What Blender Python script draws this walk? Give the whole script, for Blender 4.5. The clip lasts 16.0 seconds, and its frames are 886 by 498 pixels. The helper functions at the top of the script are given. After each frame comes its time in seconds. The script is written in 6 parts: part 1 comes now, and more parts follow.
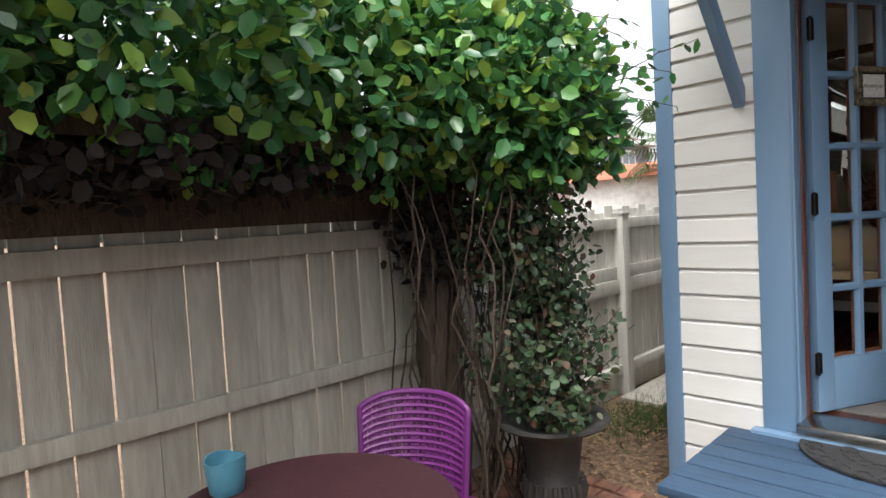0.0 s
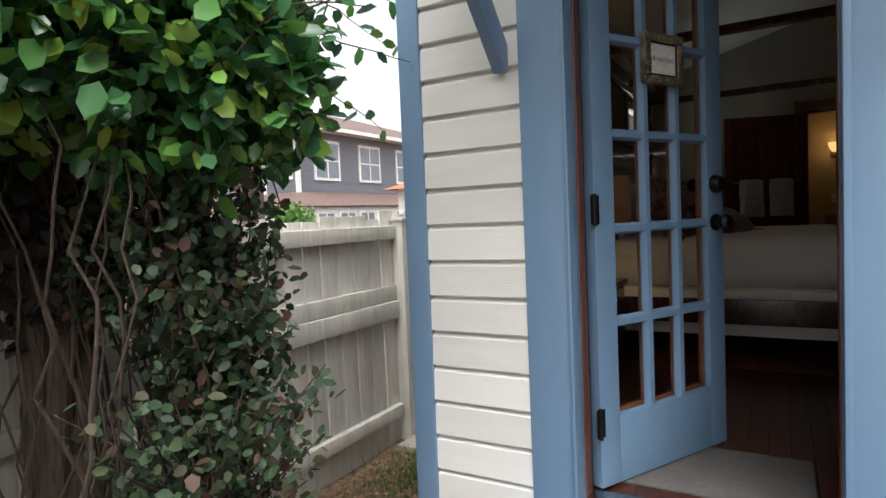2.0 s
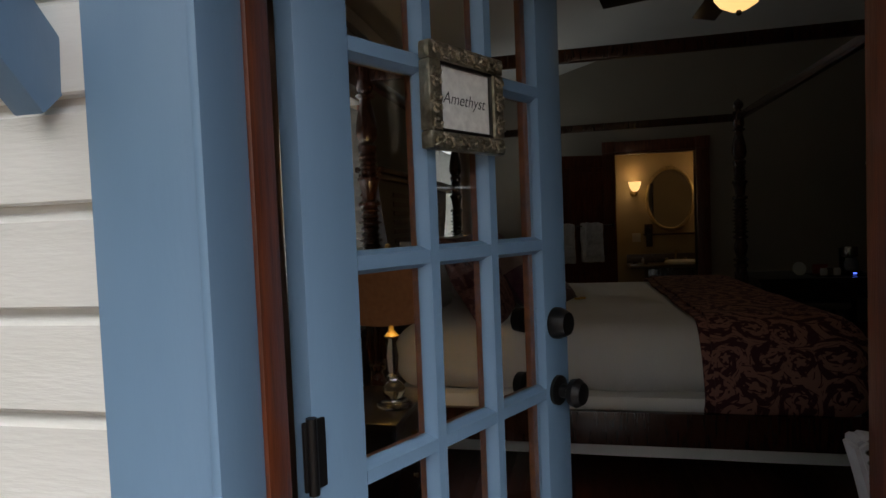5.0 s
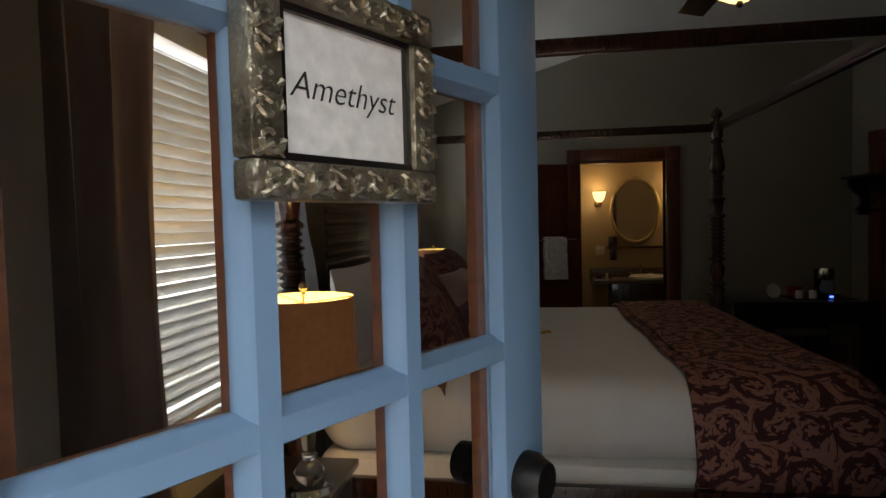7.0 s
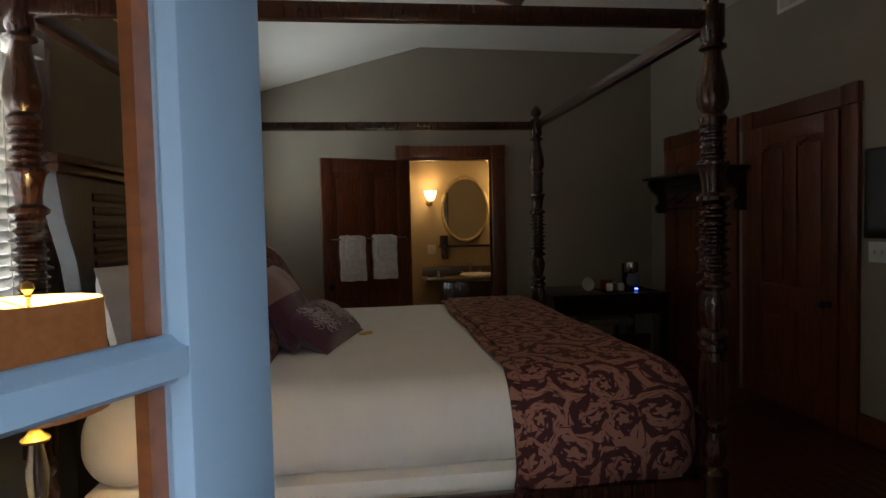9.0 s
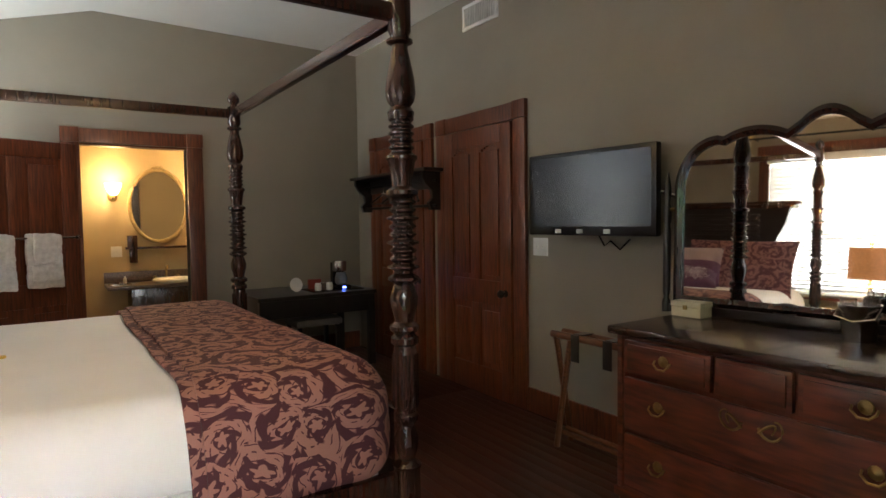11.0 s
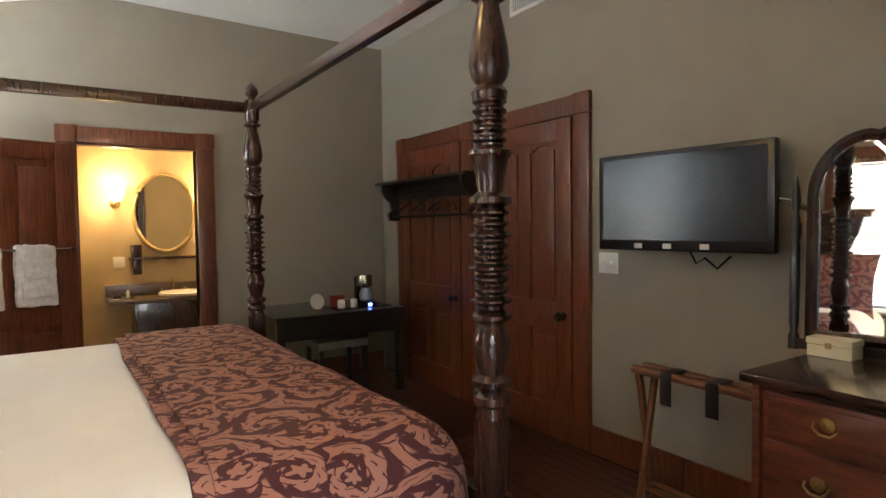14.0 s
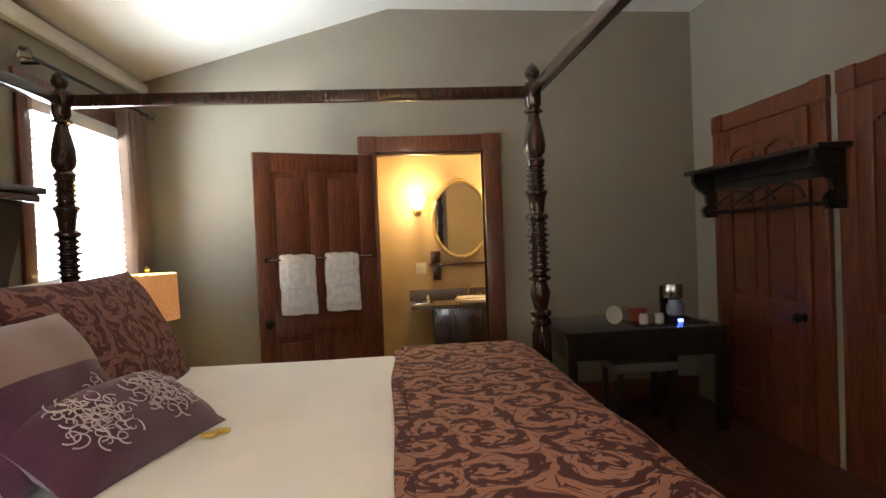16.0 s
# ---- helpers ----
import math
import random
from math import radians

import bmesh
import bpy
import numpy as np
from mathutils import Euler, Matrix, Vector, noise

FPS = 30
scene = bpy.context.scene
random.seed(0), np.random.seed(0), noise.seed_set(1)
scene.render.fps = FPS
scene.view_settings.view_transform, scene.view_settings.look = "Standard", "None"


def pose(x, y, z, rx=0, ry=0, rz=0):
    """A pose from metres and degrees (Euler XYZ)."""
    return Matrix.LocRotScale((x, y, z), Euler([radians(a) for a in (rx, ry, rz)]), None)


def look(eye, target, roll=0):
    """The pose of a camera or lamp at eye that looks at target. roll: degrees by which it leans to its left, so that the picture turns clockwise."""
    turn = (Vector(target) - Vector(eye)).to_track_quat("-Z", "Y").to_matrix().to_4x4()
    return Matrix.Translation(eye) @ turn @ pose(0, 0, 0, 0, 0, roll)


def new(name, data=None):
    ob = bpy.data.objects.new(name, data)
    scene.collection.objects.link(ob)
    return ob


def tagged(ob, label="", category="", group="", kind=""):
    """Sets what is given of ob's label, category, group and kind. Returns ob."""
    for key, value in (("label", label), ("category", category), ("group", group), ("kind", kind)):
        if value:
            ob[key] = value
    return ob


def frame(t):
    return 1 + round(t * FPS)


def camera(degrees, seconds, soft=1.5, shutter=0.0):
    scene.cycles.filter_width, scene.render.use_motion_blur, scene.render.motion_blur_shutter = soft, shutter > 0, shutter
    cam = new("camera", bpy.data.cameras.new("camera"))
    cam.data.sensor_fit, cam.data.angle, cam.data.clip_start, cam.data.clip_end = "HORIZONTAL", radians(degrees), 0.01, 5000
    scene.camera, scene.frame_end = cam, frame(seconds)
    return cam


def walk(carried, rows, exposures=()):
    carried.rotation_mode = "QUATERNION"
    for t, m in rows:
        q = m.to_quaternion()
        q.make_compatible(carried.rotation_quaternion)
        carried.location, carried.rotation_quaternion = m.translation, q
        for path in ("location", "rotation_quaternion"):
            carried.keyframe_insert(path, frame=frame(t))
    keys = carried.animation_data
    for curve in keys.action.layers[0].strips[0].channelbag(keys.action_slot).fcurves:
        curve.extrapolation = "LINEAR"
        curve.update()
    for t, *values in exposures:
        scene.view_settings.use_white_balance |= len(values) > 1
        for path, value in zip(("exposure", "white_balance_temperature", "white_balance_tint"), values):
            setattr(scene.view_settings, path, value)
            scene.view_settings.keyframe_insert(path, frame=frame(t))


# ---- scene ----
cam = camera(73.7, 16.0)
PATH = [
    (0, (0.255, 0.654, 1.027), (-1.158, 2.065, 0.928), -3.3),
    (0.5, (0.18, 0.927, 1.013), (-1.166, 2.403, 0.91), -3.1),
    (1, (0.134, 1.175, 1.005), (-1.085, 2.757, 0.903), -2.9),
    (1.5, (0.128, 1.493, 1.002), (-0.977, 3.157, 0.901), -2.7),
    (2, (0.095, 1.79, 0.995), (-0.9, 3.523, 0.89), -2.5),
    (2.5, (0.074, 2.042, 1.015), (-0.76, 3.857, 0.906), -2.3),
    (3, (0.042, 2.233, 1.01), (-0.62, 4.116, 0.889), -2.1),
    (3.5, (0.026, 2.516, 1.091), (-0.562, 4.424, 0.977), -1.8),
    (4, (0.044, 2.685, 1.169), (-0.544, 4.593, 1.057), -1.7),
    (4.6, (-0.07, 2.903, 1.265), (-0.566, 4.839, 1.178), -2.2),
    (7, (-0.123, 3.626, 1.429), (-0.422, 5.602, 1.344), -1.4),
    (7.5, (-0.112, 3.718, 1.426), (-0.371, 5.701, 1.373), -1.6),
    (8.2, (-0.066, 3.796, 1.421), (-0.158, 5.792, 1.337), -1.4),
    (9, (-0.014, 3.891, 1.369), (0.222, 5.876, 1.282), -1.3),
    (9.5, (0.014, 3.947, 1.37), (0.554, 5.87, 1.266), -1.3),
    (10.2, (0.089, 3.977, 1.336), (0.97, 5.769, 1.229), -0.9),
    (12.5, (0.173, 4.263, 1.334), (1.402, 5.839, 1.243), -1.0),
    (13, (0.177, 4.378, 1.361), (1.402, 5.956, 1.27), -0.7),
    (13.5, (0.186, 4.505, 1.374), (1.395, 6.096, 1.289), -0.7),
    (14, (0.239, 4.647, 1.369), (1.328, 6.323, 1.291), -0.7),
    (14.5, (0.293, 4.8, 1.377), (1.125, 6.618, 1.315), -1.5),
    (15, (0.329, 4.954, 1.375), (0.93, 6.861, 1.317), -1.9),
    (15.5, (0.375, 5.105, 1.375), (0.816, 7.055, 1.318), -2.1),
    (16, (0.491, 5.227, 1.348), (0.65, 7.22, 1.311), -2.3),
]
EXPOSURES = [(0, 0.9), (3, 0.5), (3.6, 0.35), (4, 0.55), (4.5, 0.75), (7, 2.15), (8, 2.5), (9, 3.05), (9.5, 3.6), (10.2, 4.5), (12.5, 5.35), (13.5, 5.6), (15, 5.5), (16, 5.35)]
walk(cam, [(t, look(eye, target, roll)) for t, eye, target, roll in PATH], EXPOSURES)

# ---- light ----
world = bpy.data.worlds.new("sky")
scene.world = world
world.use_nodes = True
wn = world.node_tree
sky = wn.nodes.new("ShaderNodeTexSky")
sky.sky_type, sky.sun_disc = "NISHITA", False
sky.sun_elevation, sky.sun_rotation = radians(65), radians(141)
sky.dust_density = 6.0
soft_sky = wn.nodes.new("ShaderNodeHueSaturation")
soft_sky.inputs["Saturation"].default_value = 0.18
wn.links.new(sky.outputs[0], soft_sky.inputs["Color"])
wn.links.new(soft_sky.outputs[0], wn.nodes["Background"].inputs["Color"])
wn.nodes["Background"].inputs["Strength"].default_value = 0.27

sun = new("sun", bpy.data.lights.new("sun", "SUN"))
sun.data.energy, sun.data.angle, sun.data.color = 1.5, radians(50), (1.0, 0.97, 0.93)
sun.matrix_world = look((4, -5, 14), (0, 0, 0))


def area_light(name, eye, target, w, h, watts, color=(1, 1, 1)):
    ob = new(name, bpy.data.lights.new(name, "AREA"))
    ob.data.shape, ob.data.size, ob.data.size_y = "RECTANGLE", w, h
    ob.data.energy, ob.data.color = watts, color
    ob.matrix_world = look(eye, target)
    return ob


def bulb_light(name, at, watts, radius, color=(1.0, 0.66, 0.34)):
    ob = new(name, bpy.data.lights.new(name, "POINT"))
    ob.data.energy, ob.data.color, ob.data.shadow_soft_size = watts, color, radius
    ob.location = at
    return ob


# daylight standing in the two window openings
area_light("window_light", (-1.46, 5.75, 1.42), (0, 5.75, 1.42), 1.2, 1.35, 2.6, (0.86, 0.93, 1.0))
area_light("window_light", (-1.46, 8.87, 1.45), (0, 8.87, 1.45), 0.9, 1.35, 6.6, (0.78, 0.90, 1.0))
bulb_light("bulb", (-0.87, 5.47, 1.1), 1.7, 0.03)
bulb_light("bulb", (-1.02, 8.95, 1.12), 0.22, 0.03)
bulb_light("bulb", (0.737, 11.44, 1.74), 0.55, 0.04)
bulb_light("bulb", (1.66, 11.44, 1.74), 0.55, 0.04)
bulb_light("bulb", (0.72, 6.2, 2.36), 0.2, 0.04)

# ---- materials ----
def material(name, color, rough=0.6, metal=0.0, color2=None, scale=6.0, detail=6.0, stretch=(1, 1, 1), bump=0.0, bump_scale=60.0,
             vary=0.0, coat=0.0, transmission=0.0, emission=None, strength=0.0, stain=0.25, sheen=0.0):
    m = bpy.data.materials.new(name)
    m.use_nodes = True
    nt = m.node_tree
    n, l = nt.nodes, nt.links
    b = n["Principled BSDF"]
    b.inputs["Roughness"].default_value, b.inputs["Metallic"].default_value = rough, metal
    b.inputs["Coat Weight"].default_value, b.inputs["Transmission Weight"].default_value = coat, transmission
    b.inputs["Sheen Weight"].default_value = sheen
    if emission:
        b.inputs["Emission Color"].default_value, b.inputs["Emission Strength"].default_value = (*emission, 1), strength
    color2 = color2 or [c * 0.78 for c in color]
    tc, mp = n.new("ShaderNodeTexCoord"), n.new("ShaderNodeMapping")
    mp.inputs["Scale"].default_value = stretch
    l.new(tc.outputs["Object"], mp.inputs["Vector"])
    info = n.new("ShaderNodeObjectInfo")
    off = n.new("ShaderNodeVectorMath")
    off.operation = "SCALE"
    off.inputs[0].default_value = (31, 17, 23)
    l.new(info.outputs["Random"], off.inputs["Scale"])
    l.new(off.outputs[0], mp.inputs["Location"])
    fine, broad = n.new("ShaderNodeTexNoise"), n.new("ShaderNodeTexNoise")
    fine.inputs["Scale"].default_value, fine.inputs["Detail"].default_value = scale, detail
    broad.inputs["Scale"].default_value, broad.inputs["Detail"].default_value = scale * 0.18, 3
    l.new(mp.outputs[0], fine.inputs["Vector"])
    l.new(mp.outputs[0], broad.inputs["Vector"])
    ramp = n.new("ShaderNodeValToRGB")
    ramp.color_ramp.elements[0].position, ramp.color_ramp.elements[1].position = 0.32, 0.68
    ramp.color_ramp.elements[0].color, ramp.color_ramp.elements[1].color = (*color2, 1), (*color, 1)
    l.new(fine.outputs["Fac"], ramp.inputs["Fac"])
    mix = n.new("ShaderNodeMix")
    mix.data_type, mix.blend_type = "RGBA", "MULTIPLY"
    mix.inputs["Factor"].default_value = stain
    l.new(ramp.outputs[0], mix.inputs["A"])
    l.new(broad.outputs["Fac"], mix.inputs["B"])
    out = mix.outputs["Result"]
    if vary:
        hsv, mr = n.new("ShaderNodeHueSaturation"), n.new("ShaderNodeMapRange")
        mr.inputs["To Min"].default_value, mr.inputs["To Max"].default_value = 1 - vary, 1 + vary
        l.new(info.outputs["Random"], mr.inputs["Value"])
        l.new(mr.outputs[0], hsv.inputs["Value"])
        l.new(out, hsv.inputs["Color"])
        out = hsv.outputs[0]
    l.new(out, b.inputs["Base Color"])
    if bump:
        bt, bp = n.new("ShaderNodeTexNoise"), n.new("ShaderNodeBump")
        bt.inputs["Scale"].default_value, bt.inputs["Detail"].default_value = bump_scale, 4
        bp.inputs["Strength"].default_value, bp.inputs["Distance"].default_value = bump, 0.01
        l.new(mp.outputs[0], bt.inputs["Vector"])
        l.new(bt.outputs["Fac"], bp.inputs["Height"])
        l.new(bp.outputs[0], b.inputs["Normal"])
    return m


def damask(name, dark, light, scale, across=(1, 0, 0), along=(0, 1, 1)):
    """Woven acanthus scrolls: lobed spirals round flower heads, laid out flat over the cloth."""
    m = material(name, dark, 0.8, bump=0.25, bump_scale=260)
    n, l = m.node_tree.nodes, m.node_tree.links

    def calc(op, a, b=None, c=None):
        nd = n.new("ShaderNodeMath")
        nd.operation = op
        for i, v in enumerate((a, b, c)):
            if v is None:
                continue
            if isinstance(v, (int, float)):
                nd.inputs[i].default_value = v
            else:
                l.new(v, nd.inputs[i])
        return nd.outputs[0]

    def dot(vec):
        nd = n.new("ShaderNodeVectorMath")
        nd.operation = "DOT_PRODUCT"
        l.new(tc.outputs["Object"], nd.inputs[0])
        nd.inputs[1].default_value = vec
        return nd.outputs["Value"]

    tc, flat = n.new("ShaderNodeTexCoord"), n.new("ShaderNodeCombineXYZ")
    l.new(dot(across), flat.inputs[0])
    l.new(dot(along), flat.inputs[1])
    warp, shift, moved = n.new("ShaderNodeTexNoise"), n.new("ShaderNodeVectorMath"), n.new("ShaderNodeVectorMath")
    warp.inputs["Scale"].default_value, warp.inputs["Detail"].default_value = scale * 0.9, 2.5
    l.new(flat.outputs[0], warp.inputs["Vector"])
    shift.operation, shift.inputs["Scale"].default_value = "SCALE", 0.85 / scale
    l.new(warp.outputs["Color"], shift.inputs[0])
    moved.operation = "ADD"
    l.new(flat.outputs[0], moved.inputs[0])
    l.new(shift.outputs[0], moved.inputs[1])
    vor, away, xyz = n.new("ShaderNodeTexVoronoi"), n.new("ShaderNodeVectorMath"), n.new("ShaderNodeSeparateXYZ")
    vor.voronoi_dimensions = "2D"
    vor.inputs["Scale"].default_value, vor.inputs["Randomness"].default_value = scale, 0.85
    l.new(moved.outputs[0], vor.inputs["Vector"])
    away.operation = "SUBTRACT"
    l.new(moved.outputs[0], away.inputs[0])
    l.new(vor.outputs["Position"], away.inputs[1])
    l.new(away.outputs[0], xyz.inputs[0])
    r = vor.outputs["Distance"]
    tint = n.new("ShaderNodeSeparateColor")
    l.new(vor.outputs["Color"], tint.inputs[0])
    hand = calc("MULTIPLY_ADD", calc("GREATER_THAN", tint.outputs[0], 0.5), 2.0, -1.0)
    turn = calc("MULTIPLY", calc("ARCTAN2", xyz.outputs[1], xyz.outputs[0]), hand)
    phase = calc("MULTIPLY_ADD", tint.outputs[1], 6.283, turn)
    lobes = calc("SINE", calc("MULTIPLY_ADD", turn, 8.0, calc("MULTIPLY", r, 26.0)))
    arm = calc("SINE", calc("MULTIPLY_ADD", r, 14.0, phase))
    leaf = calc("MULTIPLY_ADD", lobes, 0.6, calc("ADD", arm, 0.22))
    veins = calc("SINE", calc("MULTIPLY_ADD", turn, 4.0, calc("MULTIPLY", r, -46.0)))
    leaf = calc("SUBTRACT", leaf, calc("MULTIPLY", calc("GREATER_THAN", veins, 0.86), 1.1))
    petals = calc("MULTIPLY_ADD", calc("SINE", calc("MULTIPLY", turn, 5.0)), 0.04, 0.13)
    flower = calc("MULTIPLY", calc("SUBTRACT", petals, r), 14.0)
    ring = calc("MULTIPLY", calc("GREATER_THAN", 0.2, r), 3.0)
    both = calc("MAXIMUM", flower, calc("SUBTRACT", leaf, calc("MULTIPLY", ring, calc("GREATER_THAN", r, 0.1))))
    ramp = n.new("ShaderNodeValToRGB")
    ramp.color_ramp.elements[0].position, ramp.color_ramp.elements[1].position = 0.44, 0.56
    ramp.color_ramp.elements[0].color, ramp.color_ramp.elements[1].color = (*dark, 1), (*light, 1)
    l.new(calc("MULTIPLY_ADD", both, 0.5, 0.5), ramp.inputs["Fac"])
    l.new(ramp.outputs[0], n["Principled BSDF"].inputs["Base Color"])
    return m


WHITE_SIDING = material("white_siding_paint", (0.80, 0.79, 0.76), 0.55, color2=(0.76, 0.75, 0.71), scale=6, stretch=(0.6, 4, 4), bump=0.10, bump_scale=45, vary=0.05)
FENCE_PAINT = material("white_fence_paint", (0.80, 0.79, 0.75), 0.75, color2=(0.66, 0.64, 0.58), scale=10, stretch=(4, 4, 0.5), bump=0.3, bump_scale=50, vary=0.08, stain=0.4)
# darker copy of the fence paint, with the shade under the vine in its colour
SHADED_FENCE = material("shaded_grey_fence_paint", (0.47, 0.455, 0.40), 0.85, color2=(0.37, 0.35, 0.30), scale=10, stretch=(4, 4, 0.5), bump=0.3, bump_scale=50, vary=0.08, stain=0.4)
BLUE_PAINT = material("blue_trim_paint", (0.18, 0.295, 0.44), 0.4, color2=(0.165, 0.275, 0.415), scale=5, stretch=(2, 2, 0.5), bump=0.06, bump_scale=30)
DECK_PAINT = material("blue_deck_paint", (0.036, 0.080, 0.145), 0.7, color2=(0.026, 0.058, 0.108), scale=9, stretch=(0.5, 5, 5), bump=0.3, bump_scale=40, vary=0.1)
WALL_PAINT = material("taupe_wall_paint", (0.265, 0.235, 0.183), 0.8, color2=(0.25, 0.22, 0.17), scale=3, bump=0.15, bump_scale=140, stain=0.12)
CEILING_PAINT = material("cream_ceiling_paint", (0.74, 0.71, 0.64), 0.85, color2=(0.70, 0.67, 0.60), scale=2, bump=0.12, bump_scale=120, stain=0.12)
DARK_WOOD = material("dark_mahogany", (0.044, 0.016, 0.010), 0.25, color2=(0.032, 0.012, 0.008), scale=14, stretch=(6, 6, 0.6), coat=0.2, bump=0.08)
BLACK_WOOD = material("near_black_wood", (0.014, 0.010, 0.009), 0.28, color2=(0.008, 0.006, 0.006), scale=14, stretch=(1, 6, 6), coat=0.3)
DOOR_WOOD = material("stained_pine", (0.19, 0.048, 0.016), 0.36, color2=(0.068, 0.017, 0.007), scale=12, stretch=(7, 7, 0.5), coat=0.2, bump=0.1, vary=0.12)
DRESSER_WOOD = material("worn_mahogany", (0.20, 0.050, 0.024), 0.30, color2=(0.055, 0.016, 0.010), scale=9, stretch=(5, 0.6, 4), coat=0.3, bump=0.08)
TOP_WOOD = material("dark_polished_top", (0.060, 0.026, 0.016), 0.25, color2=(0.030, 0.013, 0.009), scale=9, stretch=(5, 0.6, 4), coat=0.4)
RACK_WOOD = material("oak_rack", (0.20, 0.075, 0.028), 0.4, color2=(0.11, 0.04, 0.016), scale=14, stretch=(5, 1, 5))
FLOOR_WOOD = material("red_floor_boards", (0.085, 0.024, 0.013), 0.3, color2=(0.038, 0.012, 0.008), scale=8, stretch=(6, 0.5, 6), coat=0.25, bump=0.1, vary=0.25)
SHEET = material("white_cotton_sheet", (0.80, 0.79, 0.77), 0.9, color2=(0.76, 0.75, 0.73), scale=4, bump=0.5, bump_scale=5, stretch=(1, 1, 0.4), sheen=0.2, stain=0.08)
TOWEL = material("white_towel", (0.88, 0.88, 0.87), 0.95, scale=30, bump=0.6, bump_scale=220, stain=0.1, sheen=0.3)
DAMASK = damask("burgundy_damask", (0.058, 0.009, 0.015), (0.31, 0.145, 0.11), 5.6)
DAMASK_DARK = damask("brown_damask", (0.075, 0.018, 0.022), (0.22, 0.10, 0.085), 6.5, (0, 1, 0), (-0.4, 0, 1))
PLUM = material("plum_cotton", (0.080, 0.014, 0.048), 0.85, scale=40, bump=0.3, bump_scale=200, sheen=0.3)
MAUVE = material("mauve_satin", (0.30, 0.19, 0.17), 0.55, scale=6, bump=0.3, bump_scale=12, sheen=0.3)
THREAD = material("pale_embroidery_thread", (0.55, 0.47, 0.50), 0.7)
CURTAIN = material("taupe_satin_curtain", (0.31, 0.22, 0.17), 0.5, color2=(0.24, 0.165, 0.125), scale=5, stretch=(3, 3, 0.4), sheen=0.3)
LEATHER = material("dark_ridged_leather", (0.022, 0.013, 0.012), 0.35, scale=20, bump=0.2)
BLACK_METAL = material("black_iron", (0.015, 0.014, 0.014), 0.45, 0.6, bump=0.1)
CHROME = material("brushed_steel", (0.62, 0.61, 0.58), 0.22, 1.0, scale=30)
BRASS = material("aged_brass", (0.45, 0.33, 0.14), 0.35, 1.0, color2=(0.25, 0.17, 0.07), scale=30)
PEWTER = material("antique_gilt_pewter", (0.62, 0.56, 0.42), 0.32, 0.85, color2=(0.20, 0.17, 0.12), scale=28, bump=0.5, bump_scale=90)
GOLD = material("pale_gilt", (0.70, 0.56, 0.30), 0.35, 0.8, scale=30)
PAPER = material("card_paper", (0.78, 0.77, 0.73), 0.9, scale=60, stain=0.06)
INK = material("black_ink", (0.02, 0.02, 0.02), 0.8)
BLACK_PLASTIC = material("black_plastic", (0.012, 0.012, 0.013), 0.25)
SCREEN = material("tv_screen", (0.006, 0.006, 0.007), 0.25, color2=(0.006, 0.006, 0.007), stain=0.0)
PLATE = material("white_plastic", (0.78, 0.77, 0.72), 0.4)
CREAM_BOX = material("cream_painted_box", (0.72, 0.66, 0.47), 0.5)
SHADE = material("burnt_orange_shade", (0.34, 0.13, 0.055), 0.85, scale=60, bump=0.2, bump_scale=300, emission=(1.0, 0.42, 0.14), strength=0.010)
SHADE_INSIDE = material("lit_shade_lining", (0.85, 0.72, 0.35), 0.9, emission=(1.0, 0.75, 0.2), strength=0.12)
LAMP_GLOBE = material("frosted_lit_glass", (0.9, 0.8, 0.6), 0.5, emission=(1.0, 0.62, 0.22), strength=0.6)
BATH_WALL = material("ochre_bath_wall", (0.50, 0.40, 0.24), 0.8, color2=(0.46, 0.36, 0.21), scale=4, bump=0.1)
STONE = material("brown_granite", (0.16, 0.11, 0.07), 0.3, color2=(0.05, 0.035, 0.025), scale=60)
PORCELAIN = material("white_porcelain", (0.82, 0.80, 0.74), 0.12, coat=0.5)
MAT_GREY = material("grey_floor_mat", (0.16, 0.15, 0.14), 0.95, scale=60, bump=0.6, bump_scale=200)
RUBBER = material("dark_rubber_mat", (0.028, 0.028, 0.030), 0.8, scale=40, bump=0.3)
CHAIR_FABRIC = material("pale_velvet", (0.55, 0.50, 0.50), 0.85, scale=20, sheen=0.5)
PURPLE = material("purple_resin_wicker", (0.15, 0.02, 0.165), 0.45, scale=20)
TABLE_TOP = material("dark_red_table_paint", (0.048, 0.010, 0.016), 0.75, scale=9, bump=0.15)
CUP_BLUE = material("turquoise_glaze", (0.10, 0.30, 0.40), 0.4, color2=(0.07, 0.22, 0.31), scale=12, bump=0.3, bump_scale=40)
URN = material("black_cast_iron", (0.022, 0.024, 0.024), 0.6, scale=20, bump=0.3, color2=(0.04, 0.035, 0.03))
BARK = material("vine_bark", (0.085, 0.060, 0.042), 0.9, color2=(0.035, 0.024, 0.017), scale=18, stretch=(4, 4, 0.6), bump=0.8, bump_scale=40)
PALM_BARK = material("palm_bark", (0.10, 0.072, 0.052), 0.95, color2=(0.05, 0.035, 0.027), scale=5, stretch=(1, 1, 4), bump=0.8, bump_scale=12)
SOIL = material("mulch_and_sand", (0.30, 0.20, 0.125), 0.95, color2=(0.10, 0.065, 0.042), scale=24, bump=0.9, bump_scale=45, stain=0.5)
BRICK = material("old_paver_brick", (0.27, 0.12, 0.075), 0.9, color2=(0.14, 0.07, 0.05), scale=16, bump=0.6, bump_scale=50, vary=0.3)
STUCCO_PATH = material("pale_concrete", (0.52, 0.49, 0.44), 0.9, scale=10, bump=0.3)
GRASS = material("lawn_grass", (0.08, 0.14, 0.035), 0.7, vary=0.2)
